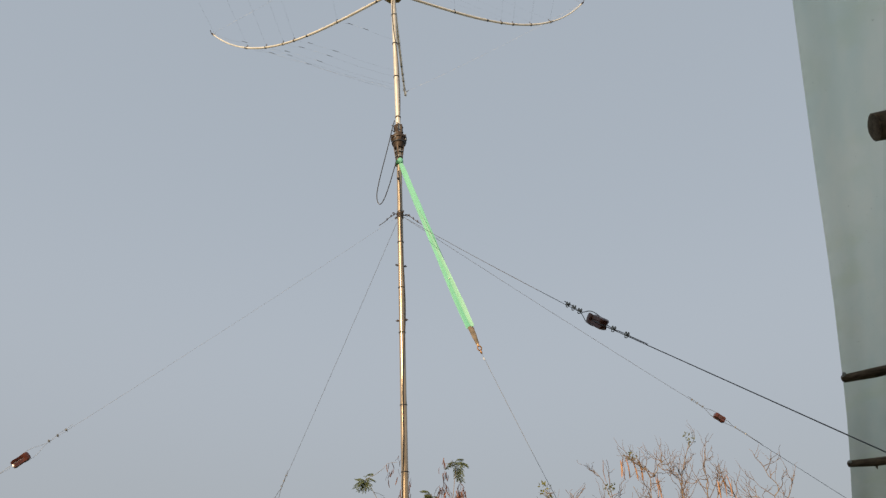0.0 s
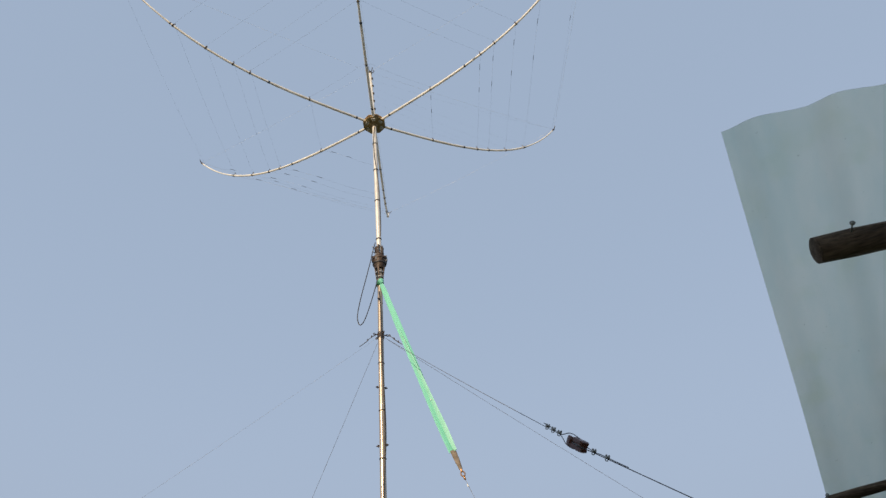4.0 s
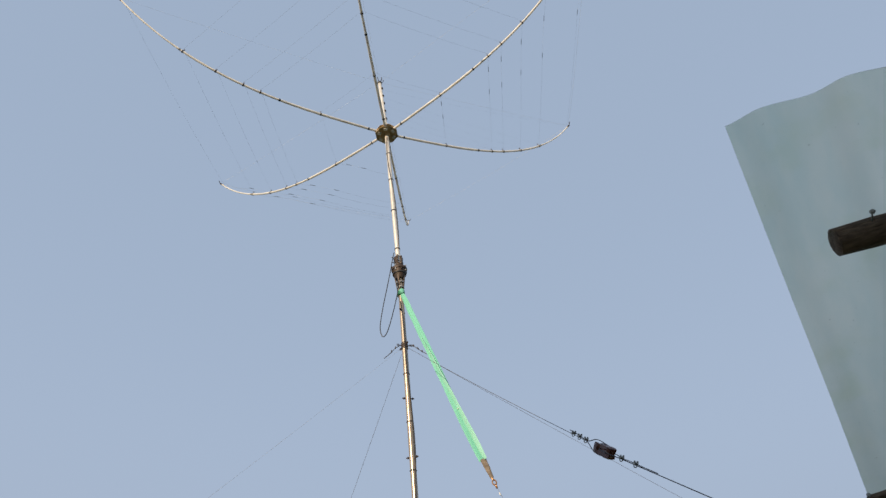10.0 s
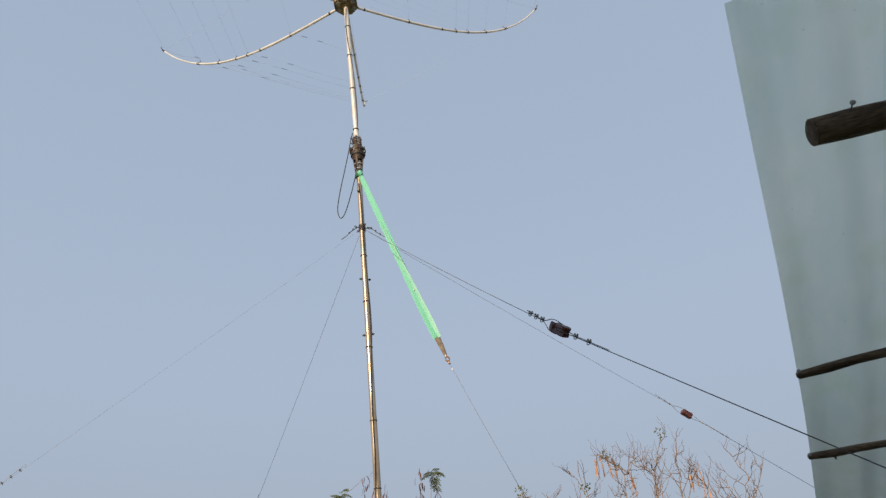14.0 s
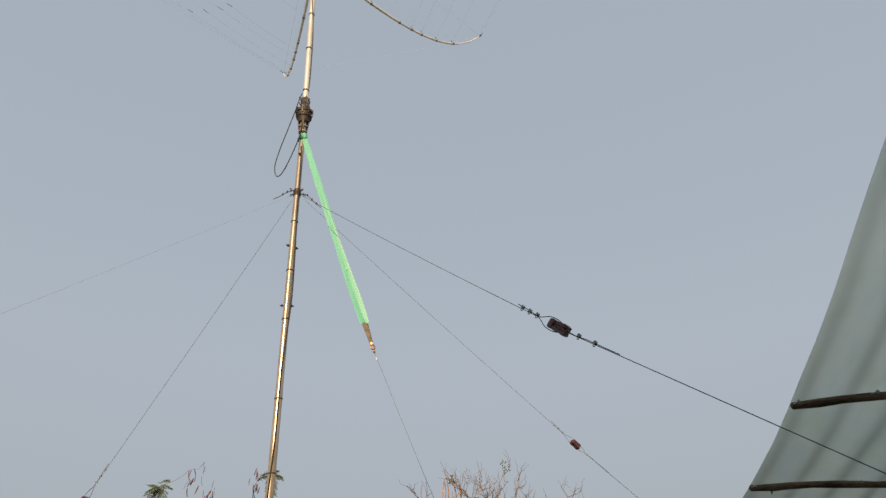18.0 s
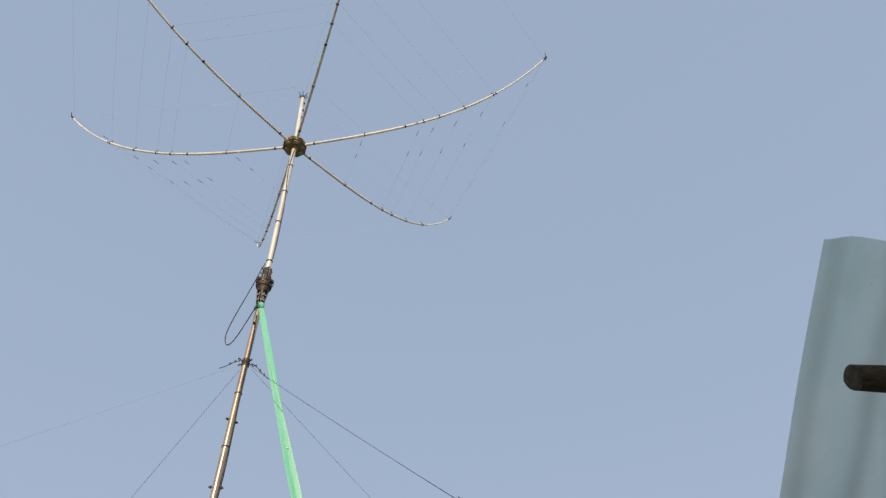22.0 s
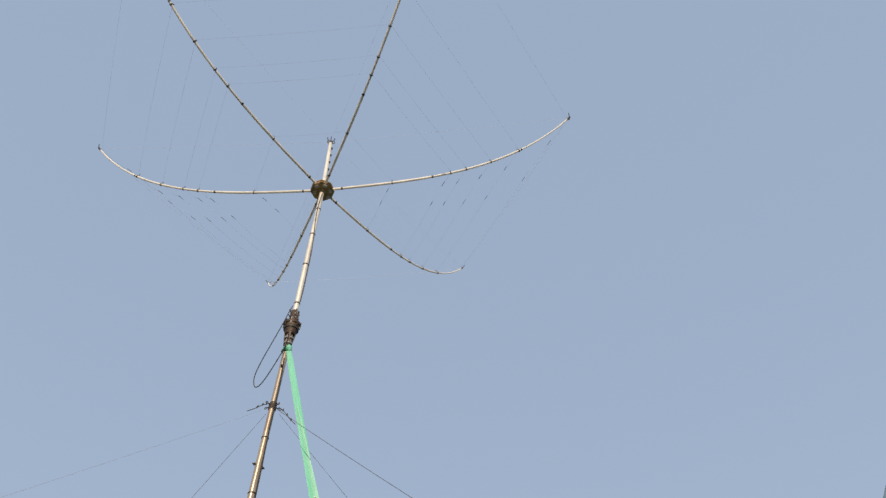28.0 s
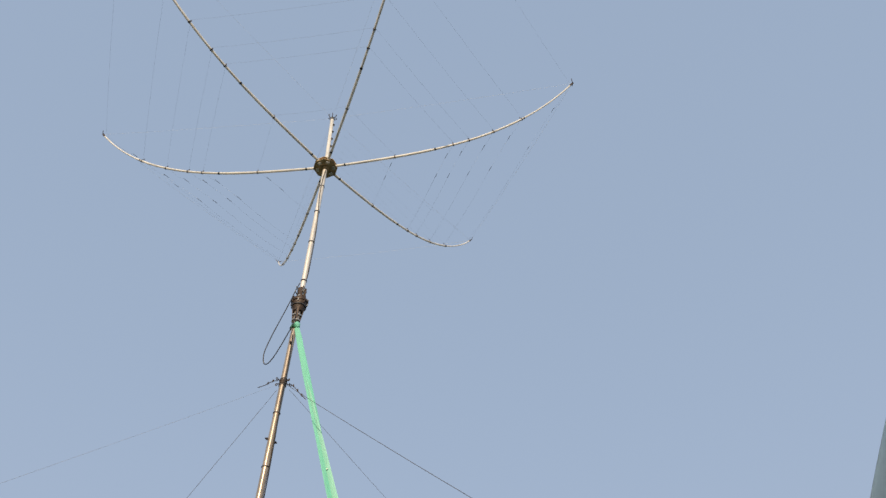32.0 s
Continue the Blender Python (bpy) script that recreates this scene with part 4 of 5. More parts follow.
for i, (x, z) in enumerate(BUNCHES):
    o = Vector((x, 5.0 + rng.uniform(-0.2, 0.2), z + 0.05))
    lm = Mesh()
    near = min(wood, key=lambda p: (p - o).length + (0.4 if p.z > o.z + 0.05 else 0))
    stalk = branch(lm, near, o, 0.004, 0.002, 0.15, rng, 6, 5, lift=0.08)
    part("twig", lm, BARK, leuc)
    for _ in range(14 if i in FEW else rng.randint(34, 56)):
        h = stalk[rng.randint(2, 6)].lerp(o, 0.6) + Vector((rng.gauss(0, 0.05), rng.gauss(0, 0.05), rng.gauss(-0.04, 0.085)))
        pods_n += 1
        c = Mesh() if pods_n <= 280 else rest
        pod(c, h, Vector((rng.gauss(0, 0.28), rng.gauss(0, 0.28), -1)), rng.uniform(0.09, 0.15), rng.uniform(0.013, 0.019), rng)
        if c is not rest:
            part("pod", c, POD, leuc)
tagged(part("pod_litter", rest, POD, leuc), kind="stuff")
part("foliage", fol, LEAFGREY, leuc, "grey-green feathery leaves", smooth=False)

# bare thorny tree with long tan pods
rng = random.Random(5)
BARE = Vector((3.5, 4.3, 0))
bare = thing("bare_pod_tree", BARE, "nearly leafless branching tree with long tan hanging pods", "tree")
# start, bend and tip (x, z) of each limb, the lowest first
BOUGHS = ((2.93, 1.48, 2.16, 2.33, 1.69, 3.09), (3.36, 1.48, 3.1, 2.31, 3.13, 3.16), (3.36, 1.48, 3.86, 2.37, 4.25, 3.35), (3.55, 1.75, 4.28, 2.36, 5.0, 1.78), (3.36, 1.48, 3.29, 1.9, 2.88, 3.05), (2.93, 1.48, 2.73, 2.07, 2.57, 2.75), (3.26, 1.77, 2.85, 2.39, 2.23, 2.63), (3.5, 1.89, 3.38, 2.43, 3.66, 2.98), (3.88, 2.3, 4.63, 2.53, 5.21, 3.18), (2.41, 2.01, 2.03, 2.13, 1.73, 2.24), (5.0, 1.78, 4.71, 1.57, 4.29, 1.38), (2.74, 1.84, 2.2, 2.0, 1.72, 2.27))
FORKS = ((3.13, 3.16, 2.99, 3.33, 2.78, 3.45), (3.13, 3.16, 3.25, 3.25, 3.32, 3.45), (2.42, 2.38, 2.66, 2.81, 2.41, 3.36), (3.72, 2.65, 3.67, 3.12, 3.9, 3.75), (3.75, 2.79, 3.66, 3.16, 3.5, 3.46), (3.87, 2.75, 3.97, 3.18, 4.04, 3.55), (4.63, 2.53, 4.78, 2.85, 4.64, 3.3), (2.83, 2.23, 2.35, 2.69, 2.05, 3.05), (4.12, 2.35, 4.55, 2.71, 4.62, 3.04), (3.86, 2.37, 4.28, 2.76, 4.4, 3.2))
LONG_PODS = ((2.6, 3.35), (2.78, 3.27), (2.84, 3.3), (3.0, 3.24), (3.25, 3.03), (3.22, 3.07), (1.95, 2.85), (2.29, 2.76), (2.32, 2.73), (2.59, 2.75), (2.41, 2.32), (2.35, 2.45), (2.81, 2.49), (2.93, 2.56), (4.31, 3.05), (4.41, 2.79), (5.09, 2.72), (4.11, 2.99), (3.68, 2.76), (3.61, 2.08), (4.12, 1.98))
LEAFY = ((1.69, 3.09), (1.79, 2.79), (1.85, 2.95), (2.62, 3.1), (3.46, 2.49), (3.26, 2.62), (2.94, 3.48), (3.9, 3.73), (4.18, 2.63), (4.37, 2.27), (3.49, 2.25))


def whip(m, p, d, l, r0, r1, lift, rng, n=8):
    """A slim shoot from p along d that bends upwards; returns its places."""
    o = Vector((rng.uniform(-9, 9), rng.uniform(-9, 9), rng.uniform(-9, 9)))
    pts = []
    for i in range(n + 1):
        f = i / n
        w = Vector((noise.noise(o + Vector((f * 2.5, 0, 0))), noise.noise(o + Vector((0, f * 2.5, 4))), noise.noise(o + Vector((7, 0, f * 2.5))))) * 0.38 * l * f
        pts.append(p + d * (l * f) + Vector((0, 0, lift * l * f * f)) + w)
    m.tube(pts, [r0 + (r1 - r0) * i / n for i in range(n + 1)], 5)
    return pts


BY = 4.27
leaves, tw, grown = Mesh(), Mesh(), []
for x in (2.93, 3.36, 3.55):
    tm = Mesh()
    grown += branch(tm, BARE + Vector(((x - 3.4) * 0.5, 0.3 * (x - 3.4), -0.1)), Vector((x, BY, 1.75 if x > 3.5 else 1.48)), 0.036, 0.024, 0.05, rng)[4:]
    part("trunk", tm, BARK, bare)
for i, (x0, z0, xm, zm, x1, z1) in enumerate(BOUGHS + FORKS):
    p0 = Vector((x0, BY, z0))
    p0 = min(grown, key=lambda p: abs(p.x - p0.x) + abs(p.z - p0.z))
    tip = Vector((x1, p0.y + rng.uniform(-0.2, 0.2), z1))
    mid = Vector((xm, (p0.y + tip.y) / 2 + rng.uniform(-0.1, 0.1), zm))
    ctl = mid * 2 - (p0 + tip) / 2
    o = Vector((rng.uniform(-9, 9), 0, 0))
    pts = []
    for k in range(21):
        f = k / 20
        wob = Vector((noise.noise(o + Vector((f * 5, 0, 0))), noise.noise(o + Vector((f * 5, 3, 0))), noise.noise(o + Vector((f * 5, 0, 6))))) * 0.10 * math.sin(math.pi * f)
        pts.append(p0 * (1 - f) ** 2 + ctl * (2 * f * (1 - f)) + tip * f * f + wob)
    thick = 0.020 if i < 4 else 0.015 if i < len(BOUGHS) else 0.010
    lm = Mesh().tube(pts, [thick + (0.0035 - thick) * (k / 20) ** 0.7 for k in range(21)], 7)
    grown += pts[2:]
    part("limb", lm, BARK, bare)
    for k in range(20 if i < len(BOUGHS) else 9):
        j = rng.randint(4 if i < len(BOUGHS) else 2, 19)
        along_d = (pts[j + 1] - pts[j - 1]).normalized()
        d = (along_d * 0.45 + Vector((rng.uniform(-1, 1), rng.uniform(-0.9, 0.9), rng.uniform(-0.45, 0.75)))).normalized()
        sh = whip(tw, pts[j], d, rng.uniform(0.16, 0.62) * (1.1 - 0.7 * j / 20), 0.0058, 0.0020, rng.uniform(-0.05, 0.5), rng)
        grown += sh[3:]
        for _ in range(2):
            e = rng.randint(2, 7)
            d2 = ((sh[e + 1] - sh[e - 1]).normalized() * 0.5 + Vector((rng.uniform(-0.9, 0.9), rng.uniform(-0.8, 0.8), rng.uniform(-0.3, 0.9)))).normalized()
            whip(tw, sh[e], d2, rng.uniform(0.08, 0.26), 0.0034, 0.0016, 0.3, rng, 6)
for x, z in LEAFY:
    c = min(grown, key=lambda p: abs(p.x - x) + abs(p.z - z))
    for _ in range(26):
        q = c + rand_dir(rng) * 0.07
        leaf(leaves, q, rand_dir(rng, 0.1), rng.uniform(0.035, 0.06), rng.uniform(0.02, 0.032), rng)
for x, z in LONG_PODS:
    o = Vector((x, BY, z + 0.16))
    hang = min(grown, key=lambda p: abs(p.x - o.x) + abs(p.z - o.z) + 0.2 * abs(p.y - o.y))
    for _ in range(rng.choice((1, 2, 2))):
        pm = Mesh()
        pod(pm, hang + Vector((rng.gauss(0, 0.03), rng.gauss(0, 0.03), 0)), Vector((rng.gauss(0, 0.07), rng.gauss(0, 0.07), -1)), rng.uniform(0.25, 0.36), rng.uniform(0.018, 0.026), rng)
        part("long_pod", pm, PODTAN, bare)
tagged(part("twig_spray", tw, TWIG, bare, "thin tan-brown twigs"), kind="stuff")
part("sparse_leaves", leaves, LEAFYELLOW, bare, smooth=False)


def bush(at, w, h, n, material, size, rng, label, spires=0, round_leaf=0.5):
    """Stems from one foot, each dressed with clumps of small leaves, with an uneven outline."""
    at = Vector(at)
    ob = thing("bush", at, label, "bush")
    stems, lf, dry = Mesh(), Mesh(), Mesh()
    ends = []
    for i in range(11 + spires):
        a = rng.uniform(0, 2 * math.pi)
        hh = h * (rng.uniform(0.40, 0.88) if i < 11 and spires < 5 else rng.uniform(0.72, 1.06))
        rr = w / 2 * rng.uniform(0.15, 0.95) * (0.5 if i >= 11 and spires < 5 else 1)
        q = at + Vector((rr * math.cos(a), rr * math.sin(a), hh))
        pts = branch(stems, at + Vector((rng.uniform(-0.2, 0.2) * w, rng.uniform(-0.2, 0.2) * w, 0)), q, 0.010 + 0.003 * h, 0.003, 0.2, rng, 9, 5)
        ends += pts[3:]
        for _ in range(3):
            e = pts[rng.randint(4, 9)]
            q = e + Vector((rng.uniform(-0.2, 0.2), rng.uniform(-0.2, 0.2), rng.uniform(-0.08, 0.16))) * min(1, w)
            ends += branch(stems, e, q, 0.004, 0.002, 0.25, rng, 5, 4)[2:]
    spots = [(rng.choice(ends), rng.uniform(0.04, 0.13) * min(1.4, w) ** 0.5) for _ in range(int(22 + 18 * w) if spires < 5 else 80)]
    for i in range(n):
        c, r = rng.choice(spots) if rng.random() < 0.75 else (rng.choice(ends), 0.07)
        p = c + rand_dir(rng) * r * rng.random() ** 0.6
        if p.z > 0.02:
            k = size * rng.uniform(0.55, 1.25)
            leaf(dry if rng.random() < 0.12 else lf, p, rand_dir(rng, -0.15), k, k * round_leaf * rng.uniform(0.8, 1.3), rng)
    part("woody_base", stems, BARK, ob)
    part("foliage", lf, material, ob, smooth=False)
    part("dry_leaves", dry, DRYLEAF, ob, "brown dry leaves", smooth=False)
    return ob


def thin_vine(p, q, rng, n_leaves, material, label):
    ob = thing("climbing_vine", p, label, "vine")
    st, lf = Mesh(), Mesh()
    pts = branch(st, p, q, 0.005, 0.002, 0.16, rng, 12, 5)
    for _ in range(n_leaves):
        c = pts[rng.randint(2, 12)]
        leaf(lf, c + rand_dir(rng) * 0.05, rand_dir(rng, -0.4), rng.uniform(0.05, 0.09), rng.uniform(0.03, 0.05), rng)
    part("stem", st, BARK, ob)
    if n_leaves:
        part("leaves", lf, material, ob, smooth=False)


rng = random.Random(33)
# low growth along the edge of the yard
for x, y, w, h, n, mt, sz, sp, rl, lab in (
    (-4.52, 6.0, 0.55, 1.95, 4200, LEAFYELLOW, 0.042, 6, 0.8, "tangled bush overgrown with yellow-green creeper"),
    (-3.74, 6.0, 0.5, 1.95, 4200, LEAFYELLOW, 0.042, 6, 0.8, "creeper-covered bush with yellowing leaves"),
    (-3.35, 6.1, 0.7, 1.62, 2200, LEAF, 0.045, 1, 0.7, "brown-green tangled bush under a creeper"),
    (-4.1, 6.2, 0.8, 1.52, 2200, LEAF, 0.045, 0, 0.7, "brownish low bush between two creepers"),
    (-5.7, 7.0, 1.5, 1.32, 2600, LEAF, 0.05, 0, 0.6, "low olive-green bush in the rough grass"),
    (-7.2, 7.6, 1.8, 1.25, 2600, LEAF, 0.05, 0, 0.6, "rounded low bush at the field's edge"),
    (-2.6, 6.6, 0.7, 1.38, 1500, LEAF, 0.045, 1, 0.6, "small dusty bush beside the guy wire"),
    (-1.75, 6.8, 1.5, 1.2, 2600, LEAFYELLOW, 0.045, 0, 0.6, "low olive-green bush at the yard's edge"),
    (-0.75, 5.8, 1.2, 1.38, 3200, LEAF, 0.05, 1, 0.5, "dense green bush at the pod tree's foot"),
    (0.05, 5.2, 1.3, 1.66, 8000, LEAFGREY, 0.05, 1, 0.45, "dense feathery green growth behind the mast"),
    (0.75, 5.3, 1.3, 1.64, 8000, LEAF, 0.055, 1, 0.5, "dense dark green bush behind the mast"),
    (1.42, 5.4, 0.75, 1.62, 4200, LEAFYELLOW, 0.06, 2, 0.8, "bright yellow-green leafy bush"),
    (2.15, 6.0, 1.2, 1.60, 4000, DRYLEAF, 0.04, 1, 0.5, "dry thin scrub between the trees"),
    (2.95, 6.4, 1.3, 1.58, 4200, LEAF, 0.045, 0, 0.5, "low brownish scrub behind the bare tree"),
    (4.5, 5.0, 0.8, 2.5, 4800, LEAFYELLOW, 0.05, 5, 0.8, "green creeper climbing into the bare tree"),
    (4.85, 5.3, 0.9, 2.65, 9000, LEAF, 0.055, 1, 0.7, "leafy green shrub beside the bare tree"),
    (2.40, 5.5, 1.1, 1.66, 3600, DRYLEAF, 0.035, 2, 0.4, "brown dry scrub under the bare tree"),
    (3.15, 5.6, 1.2, 1.66, 4200, LEAF, 0.04, 2, 0.5, "dull green scrub under the bare tree"),
    (3.86, 4.5, 0.75, 2.05, 5200, LEAFYELLOW, 0.045, 5, 0.7, "yellow-green creeper climbing the bare tree's stems"),
    (3.70, 4.25, 0.7, 1.72, 4200, LEAFYELLOW, 0.05, 5, 0.7, "green creeper round the foot of the bare tree"),
    (3.05, 4.3, 0.9, 1.42, 3600, LEAF, 0.045, 1, 0.6, "dull green bush round the bare tree's stems"),
    (3.7, 5.4, 1.3, 1.4, 4200, LEAF, 0.045, 0, 0.5, "dry grey-green scrub under the bare tree"),
    (5.45, 5.6, 0.9, 2.45, 9000, LEAF, 0.055, 2, 0.6, "dense green shrub at the bare tree's far side"),
    (6.15, 6.1, 1.1, 2.5, 9500, LEAFYELLOW, 0.05, 2, 0.55, "bright olive-yellow bush beside the field"),
    (5.7, 6.4, 1.5, 1.72, 6000, LEAF, 0.05, 1, 0.6, "low green bush in the rough grass"),
):
    bush((x, y, 0), w, h, n, mt, sz, rng, lab, sp, rl)
thin_vine((-3.02, 6.2, 0.6), (-3.15, 6.2, 2.12), rng, 46, LEAFYELLOW, "thin climbing vine with small yellow-green leaves")
thin_vine((-2.98, 6.3, 0.6), (-2.8, 6.2, 2.18), rng, 26, LEAFYELLOW, "thin climbing vine reaching up beside the wire")
thin_vine((-4.45, 6.1, 1.4), (-4.58, 6.0, 2.28), rng, 5, LEAF, "bare thin creeper shoot above the bush")
thin_vine((-3.68, 6.0, 1.4), (-3.52, 6.0, 2.45), rng, 0, LEAF, "bare straight shoot leaning over the bush")
thin_vine((1.62, 5.6, 0.2), (1.72, 5.5, 1.95), rng, 14, LEAFGREY, "thin dry stalk with a few grey leaves")
thin_vine((-5.0, 6.1, 0.05), (-5.85, 6.0, 1.99), rng, 0, LEAF, "dry leafless shoot arching sideways")
for x, dx, z in ((1.95, -0.35, 1.62), (2.2, 0.3, 1.7), (2.45, -0.3, 1.55), (2.6, 0.35, 1.62), (2.9, 0.25, 1.5), (2.3, -0.6, 1.45)):
    thin_vine((x, 5.2, 0.5), (x + dx, 5.2, z), rng, 4, DRYLEAF, "dry bent scrub stem between the trees")
thin_vine((-1.9, 6.8, 0.9), (-1.98, 6.8, 1.85), rng, 10, LEAF, "thin leafy shoot above the low bush")


ICO = [(0, 0, 1)] + [(0.894 * math.cos(k * 1.2566), 0.894 * math.sin(k * 1.2566), 0.447) for k in range(5)] + [(0.894 * math.cos(k * 1.2566 + 0.6283), 0.894 * math.sin(k * 1.2566 + 0.6283), -0.447) for k in range(5)] + [(0, 0, -1)]
ICO_F = [(0, k + 1, (k + 1) % 5 + 1) for k in range(5)] + [(k + 1, k + 6, (k + 1) % 5 + 1) for k in range(5)] + [((k + 1) % 5 + 1, k + 6, (k + 1) % 5 + 6) for k in range(5)] + [(11, (k + 1) % 5 + 6, k + 6) for k in range(5)]


def clump(m, c, r, rng):
    """A ragged little lump of leaves, for trees far off."""
    m.add([Vector(c) + Vector(p) * r * rng.uniform(0.45, 1.25) for p in ICO], ICO_F)


def tree(at, h, w, n, material, size, rng, label, name="tree", far=False):
    """A trunk with limbs and a gappy crown of small leaf blades set in clumps."""
    at = Vector(at)
    ob = thing(name, at, label, "tree")
    tm, lf = Mesh(), Mesh()
    top = at + Vector((rng.uniform(-0.1, 0.1) * w, 0, h * 0.8))
    tr = branch(tm, at - Vector((0, 0, 0.1)), top, h * 0.022, h * 0.006, 0.06, rng, 8, 6)
    cl = []
    for _ in range(16):
        j = rng.randint(3, 8)
        a = rng.uniform(0, 2 * math.pi)
        q = tr[j] + Vector((math.cos(a) * w * rng.uniform(0.15, 0.48), math.sin(a) * w * rng.uniform(0.15, 0.48), h * rng.uniform(-0.05, 0.2)))
        branch(tm, tr[j], q, h * 0.007, h * 0.002, 0.15, rng, 5, 5)
        cl.append((q, w * rng.uniform(0.12, 0.22)))
    if far:
        for i in range(n):
            c, r = rng.choice(cl)
            q = c + rand_dir(rng) * r * rng.random() ** 0.5
            clump(lf, q, size * rng.uniform(0.35, 0.9), rng)
            leaf(lf, q, rand_dir(rng, 0.4), size * 1.6, size * 0.7, rng)
        for i in range(30):
            clump(lf, at + Vector((rng.uniform(-0.55, 0.55) * w, 0, rng.uniform(0.0, 0.4) * h)), size * 1.5, rng)
    for i in range(0 if far else n):
        c, r = rng.choice(cl)
        leaf(lf, c + rand_dir(rng) * r * rng.random() ** 0.5, rand_dir(rng, -0.1), size * rng.uniform(0.7, 1.4), size * rng.uniform(0.45, 0.8), rng)
    part("trunk", tm, BARK, ob)
    part("crown", lf, material, ob, smooth=False)


rng = random.Random(44)
for x, y, h, w, n, mt, sz, lab in (
    (6.35, 8.8, 1.72, 1.5, 3600, LEAF, 0.06, "leafy green tree at the field's edge"),
    (7.75, 8.9, 1.98, 1.3, 4200, LEAF, 0.06, "dense green tree at the field's edge"),
    (9.3, 9.7, 1.78, 1.7, 4200, LEAF, 0.06, "broad olive-green tree beside a woodpile"),
    (10.5, 12.0, 2.25, 0.8, 1600, LEAF, 0.06, "slim sapling rising above the bushes"),
    (12.6, 14.5, 1.9, 3.0, 4200, LEAF, 0.06, "low spreading tree out in the field"),
    (-8.0, 13.0, 1.72, 2.4, 4200, LEAF, 0.055, "rounded olive-green tree across the field"),
    (-11.8, 18.0, 1.8, 3.4, 4200, LEAF, 0.07, "broad dusty tree across the field"),
    (-5.3, 20.0, 1.68, 2.8, 4200, LEAF, 0.07, "low rounded tree beyond the bushes"),
):
    tree((x, y, 0), h, w, n, mt, sz, rng, lab)

# far trees round the fields
rng = random.Random(55)
for i in range(150):
    a = radians(-42 + 110 * (i + rng.uniform(0, 0.9)) / 150)
    dist = rng.uniform(120, 190)
    if radians(35) < a < radians(46):       # the village stands clear before the woods
        dist = max(dist, 152)
    h = (rng.uniform(2.2, 3.6) if a < radians(25) else rng.uniform(3.0, 5.4)) * dist / 150
    tree((dist * math.sin(a), dist * math.cos(a) - 5, 0), h, h * rng.uniform(1.6, 3.0), 190, FARLEAF, 0.07 * h, rng, "distant dusty green tree beyond the fields", "distant_tree", True)


def palm(at, h, rng, label):
    at = Vector(at)
    ob = thing("palm_tree", at, label, "palm")
    tm, lf = Mesh(), Mesh()
    top = branch(tm, at, at + Vector((h * 0.05, 0, h * 0.85)), h * 0.02, h * 0.014, 0.03, rng, 6, 8)[-1]
    part("trunk", tm, BARK, ob)
    for k in range(18):
        a, e = rng.uniform(0, 2 * math.pi), rng.uniform(-0.3, 1.2)
        d = Vector((math.cos(a) * math.cos(e), math.sin(a) * math.cos(e), math.sin(e)))
        for j in range(10):
            f = (j + 1) / 10
            p = top + d * (h * 0.3 * f) - Vector((0, 0, h * 0.14 * f * f))
            s = d.cross(Vector((0, 0, 1))).normalized()
            for sg in (-1, 1):
                leaf(lf, p, s * sg + d * 0.6 - Vector((0, 0, 0.5)), h * 0.12 * (1.1 - f * 0.6), h * 0.02, rng)
    part("fronds", lf, FARLEAF, ob, smooth=False)


palm((-47.9, 235, 0), 8.4, rng, "distant palm tree above the far woods")
palm((113, 166, 0), 8.8, rng, "distant palm tree behind the village")


# ---- far houses ----
def house(at, w, d, h, rise, turn, wall_m, roof_m, label, windows):
    at = Vector(at)
    m0 = pose(*at, 0, 0, turn)
    ob = thing("house", at, label, "house")
    vs = [m0 @ Vector(p) for p in ((-w / 2, -d / 2, 0), (w / 2, -d / 2, 0), (w / 2, d / 2, 0), (-w / 2, d / 2, 0), (-w / 2, -d / 2, h), (w / 2, -d / 2, h), (w / 2, d / 2, h), (-w / 2, d / 2, h), (-w / 2, 0, h + rise), (w / 2, 0, h + rise))]
    part("walls", Mesh().add(vs, [(0, 1, 5, 4), (1, 2, 6, 9, 5), (2, 3, 7, 6), (3, 0, 4, 8, 7)]), wall_m, ob, smooth=False)
    o, t = 0.4, 0.12
    k = rise / (d / 2)
    for sg in (-1, 1):
        e = [(-w / 2 - o, sg * (d / 2 + o), h - k * o + 0.02), (w / 2 + o, sg * (d / 2 + o), h - k * o + 0.02), (w / 2 + o, 0, h + rise + 0.02), (-w / 2 - o, 0, h + rise + 0.02)]
        part("roof_slope", Mesh().add([m0 @ Vector(p) for p in e] + [m0 @ Vector((p[0], p[1], p[2] + t)) for p in e], [(3, 2, 1, 0), (4, 5, 6, 7), (0, 1, 5, 4), (1, 2, 6, 5), (2, 3, 7, 6), (3, 0, 4, 7)]), roof_m, ob, smooth=False)
    for i in range(windows):
        x = -w / 2 + w * (i + 0.5) / windows
        wn_ = part("window", Mesh().box(m0 @ pose(x, -d / 2, h * 0.55), w / windows * 0.45, 0.08, h * 0.35, 0.01), GLASS, ob)
        part("frame", Mesh().box(m0 @ pose(x, -d / 2 - 0.03, h * 0.55 + h * 0.19), w / windows * 0.5, 0.06, 0.08), PLASTER, wn_)


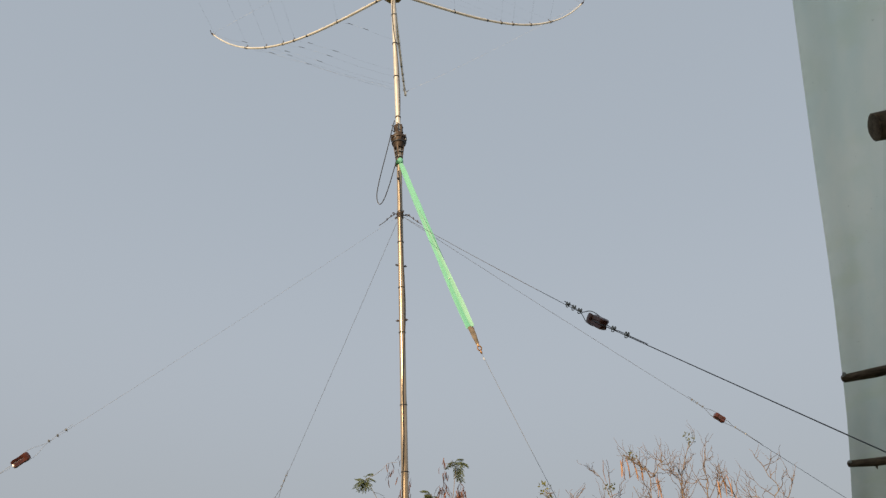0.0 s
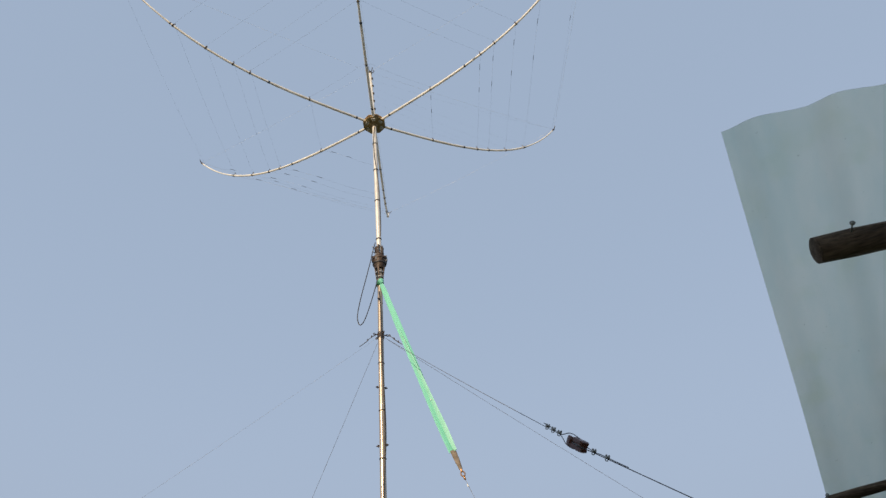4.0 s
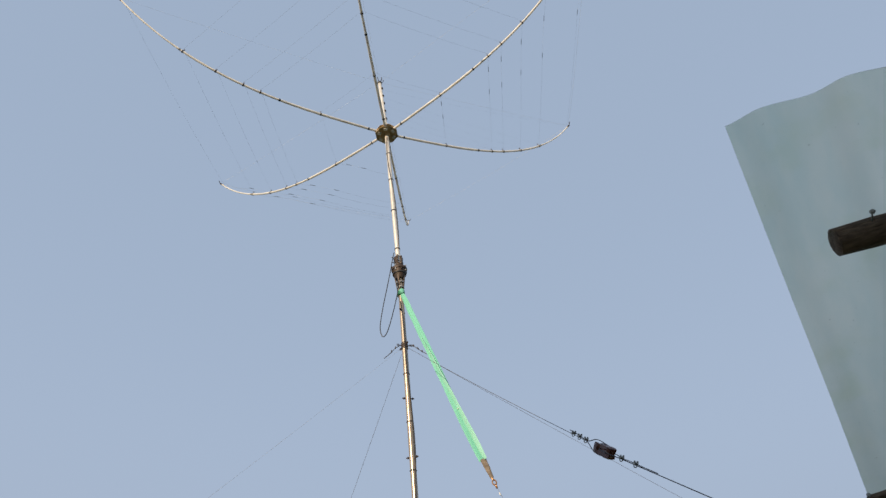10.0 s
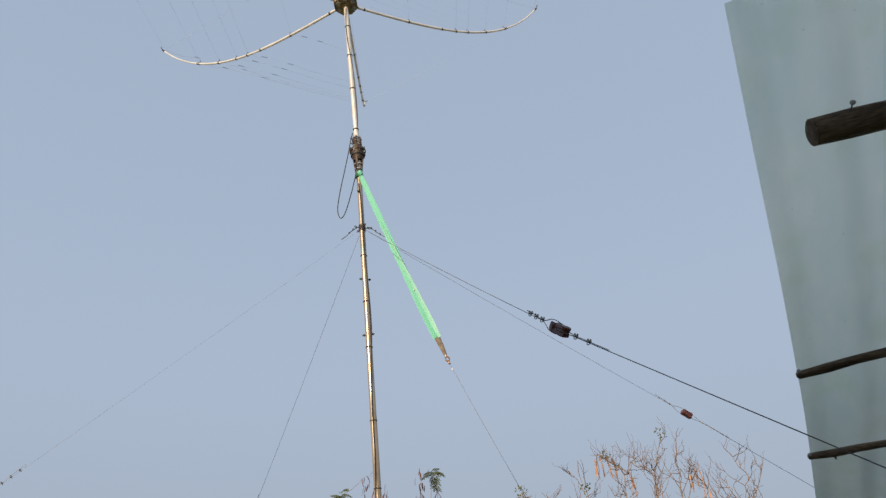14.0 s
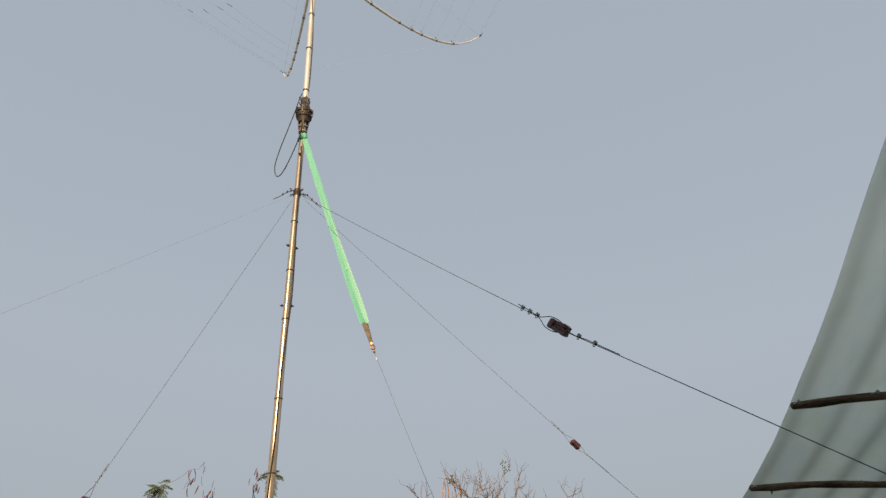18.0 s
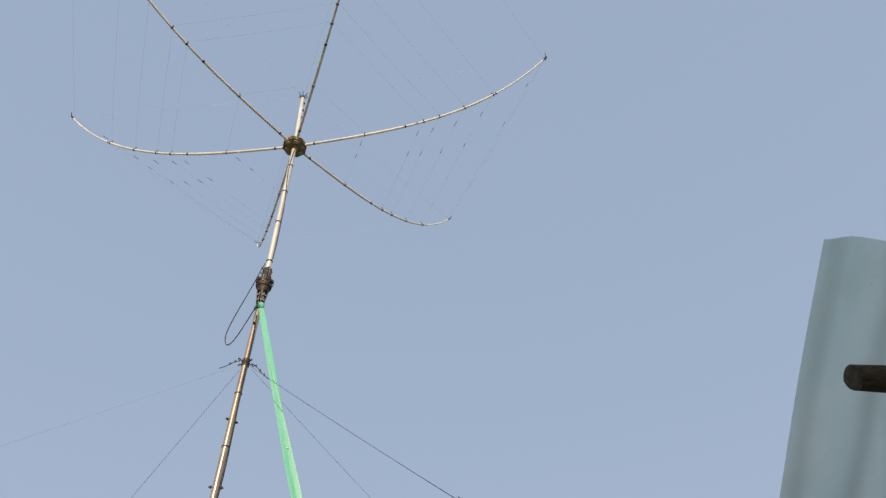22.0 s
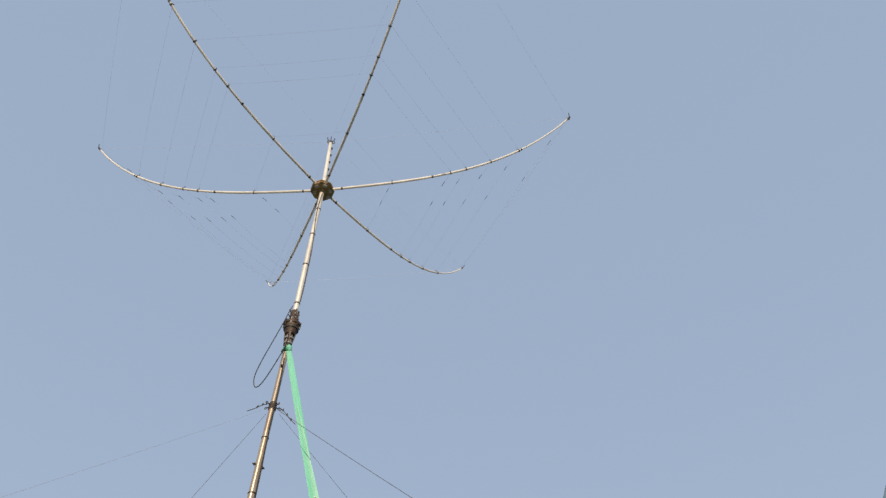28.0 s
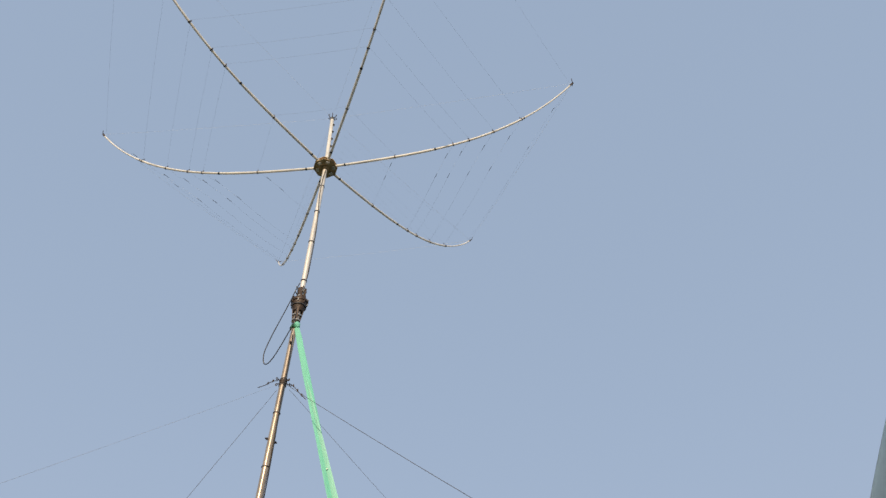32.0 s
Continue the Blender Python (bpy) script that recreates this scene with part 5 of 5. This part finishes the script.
house((95.4, 100, 0), 4.2, 3.8, 2.3, 1.2, -40, PLASTER, ROOFRED, "white house with a red-brown gabled roof among trees", 2)
house((90.6, 95, 0), 3.0, 2.6, 1.4, 0.8, 50, PLASTER, ROOFRED, "low white annex with a red-brown roof", 1)
house((72.5, 99, 0), 5, 3.5, 1.5, 0.8, -25, PLASTER, ROOFRED, "low shed with a rusty red roof", 2)
house((80.4, 100, 0), 4.4, 3.5, 1.5, 0.7, -30, PLASTER, ROOFBLUE, "low pale shed with a blue-grey roof", 2)
house((49.2, 131, 0), 3.4, 3, 1.9, 0.5, -15, PLASTER, ROOFBLUE, "small white hut with a flat grey roof", 2)
for x, y, h, w in ((84.8, 96, 2.6, 4.0), (101.4, 96, 3.2, 4.6), (87.6, 92, 1.7, 2.6), (90.6, 92, 0.9, 3.2), (94.2, 95, 1.6, 3.0), (82.5, 94, 2.2, 4), (76.4, 96, 2.6, 4), (67.5, 95, 3.0, 5), (104, 98, 4.2, 6), (60.6, 92, 2.6, 4.5)):
    tree((x, y, 0), h, w, 520, FARLEAF, 0.15, rng, "dark rounded tree among the village houses", "distant_tree", True)

# woodpile and stakes in the field
for i, (x, y, l, tilt) in enumerate(((7.22, 8.1, 1.8, 2),)):
    st = thing("dead_stake", (x, y, 0), "pale dry wooden stake standing in the grass", "stake")
    q = Vector((x + l * math.sin(radians(tilt)), y, l * math.cos(radians(tilt))))
    part("pole", Mesh().tube(along((x, y, -0.05), q, 6), [0.024, 0.024, 0.023, 0.022, 0.022, 0.021, 0.018], 8, wobble=0.2), BARK, st)

# grass
rng = random.Random(66)
gm = Mesh()
for i in range(30000):
    u = rng.random() ** 1.8
    y = 3 + 60 * u
    x = rng.uniform(-0.9, 1.3) * (y + 4) + 2
    p = Vector((x, y, 0))
    s = 0.42 + 0.022 * y
    for _ in range(2):
        leaf(gm, p + Vector((rng.uniform(-0.1, 0.1), rng.uniform(-0.1, 0.1), 0)), Vector((rng.gauss(0, 0.4), rng.gauss(0, 0.4), 1)), rng.uniform(0.15, 0.5) * s, 0.03 * s, rng)
lone("grass", gm, GRASS, "dry yellow-green field grass", "grass", kind="stuff", smooth=False)
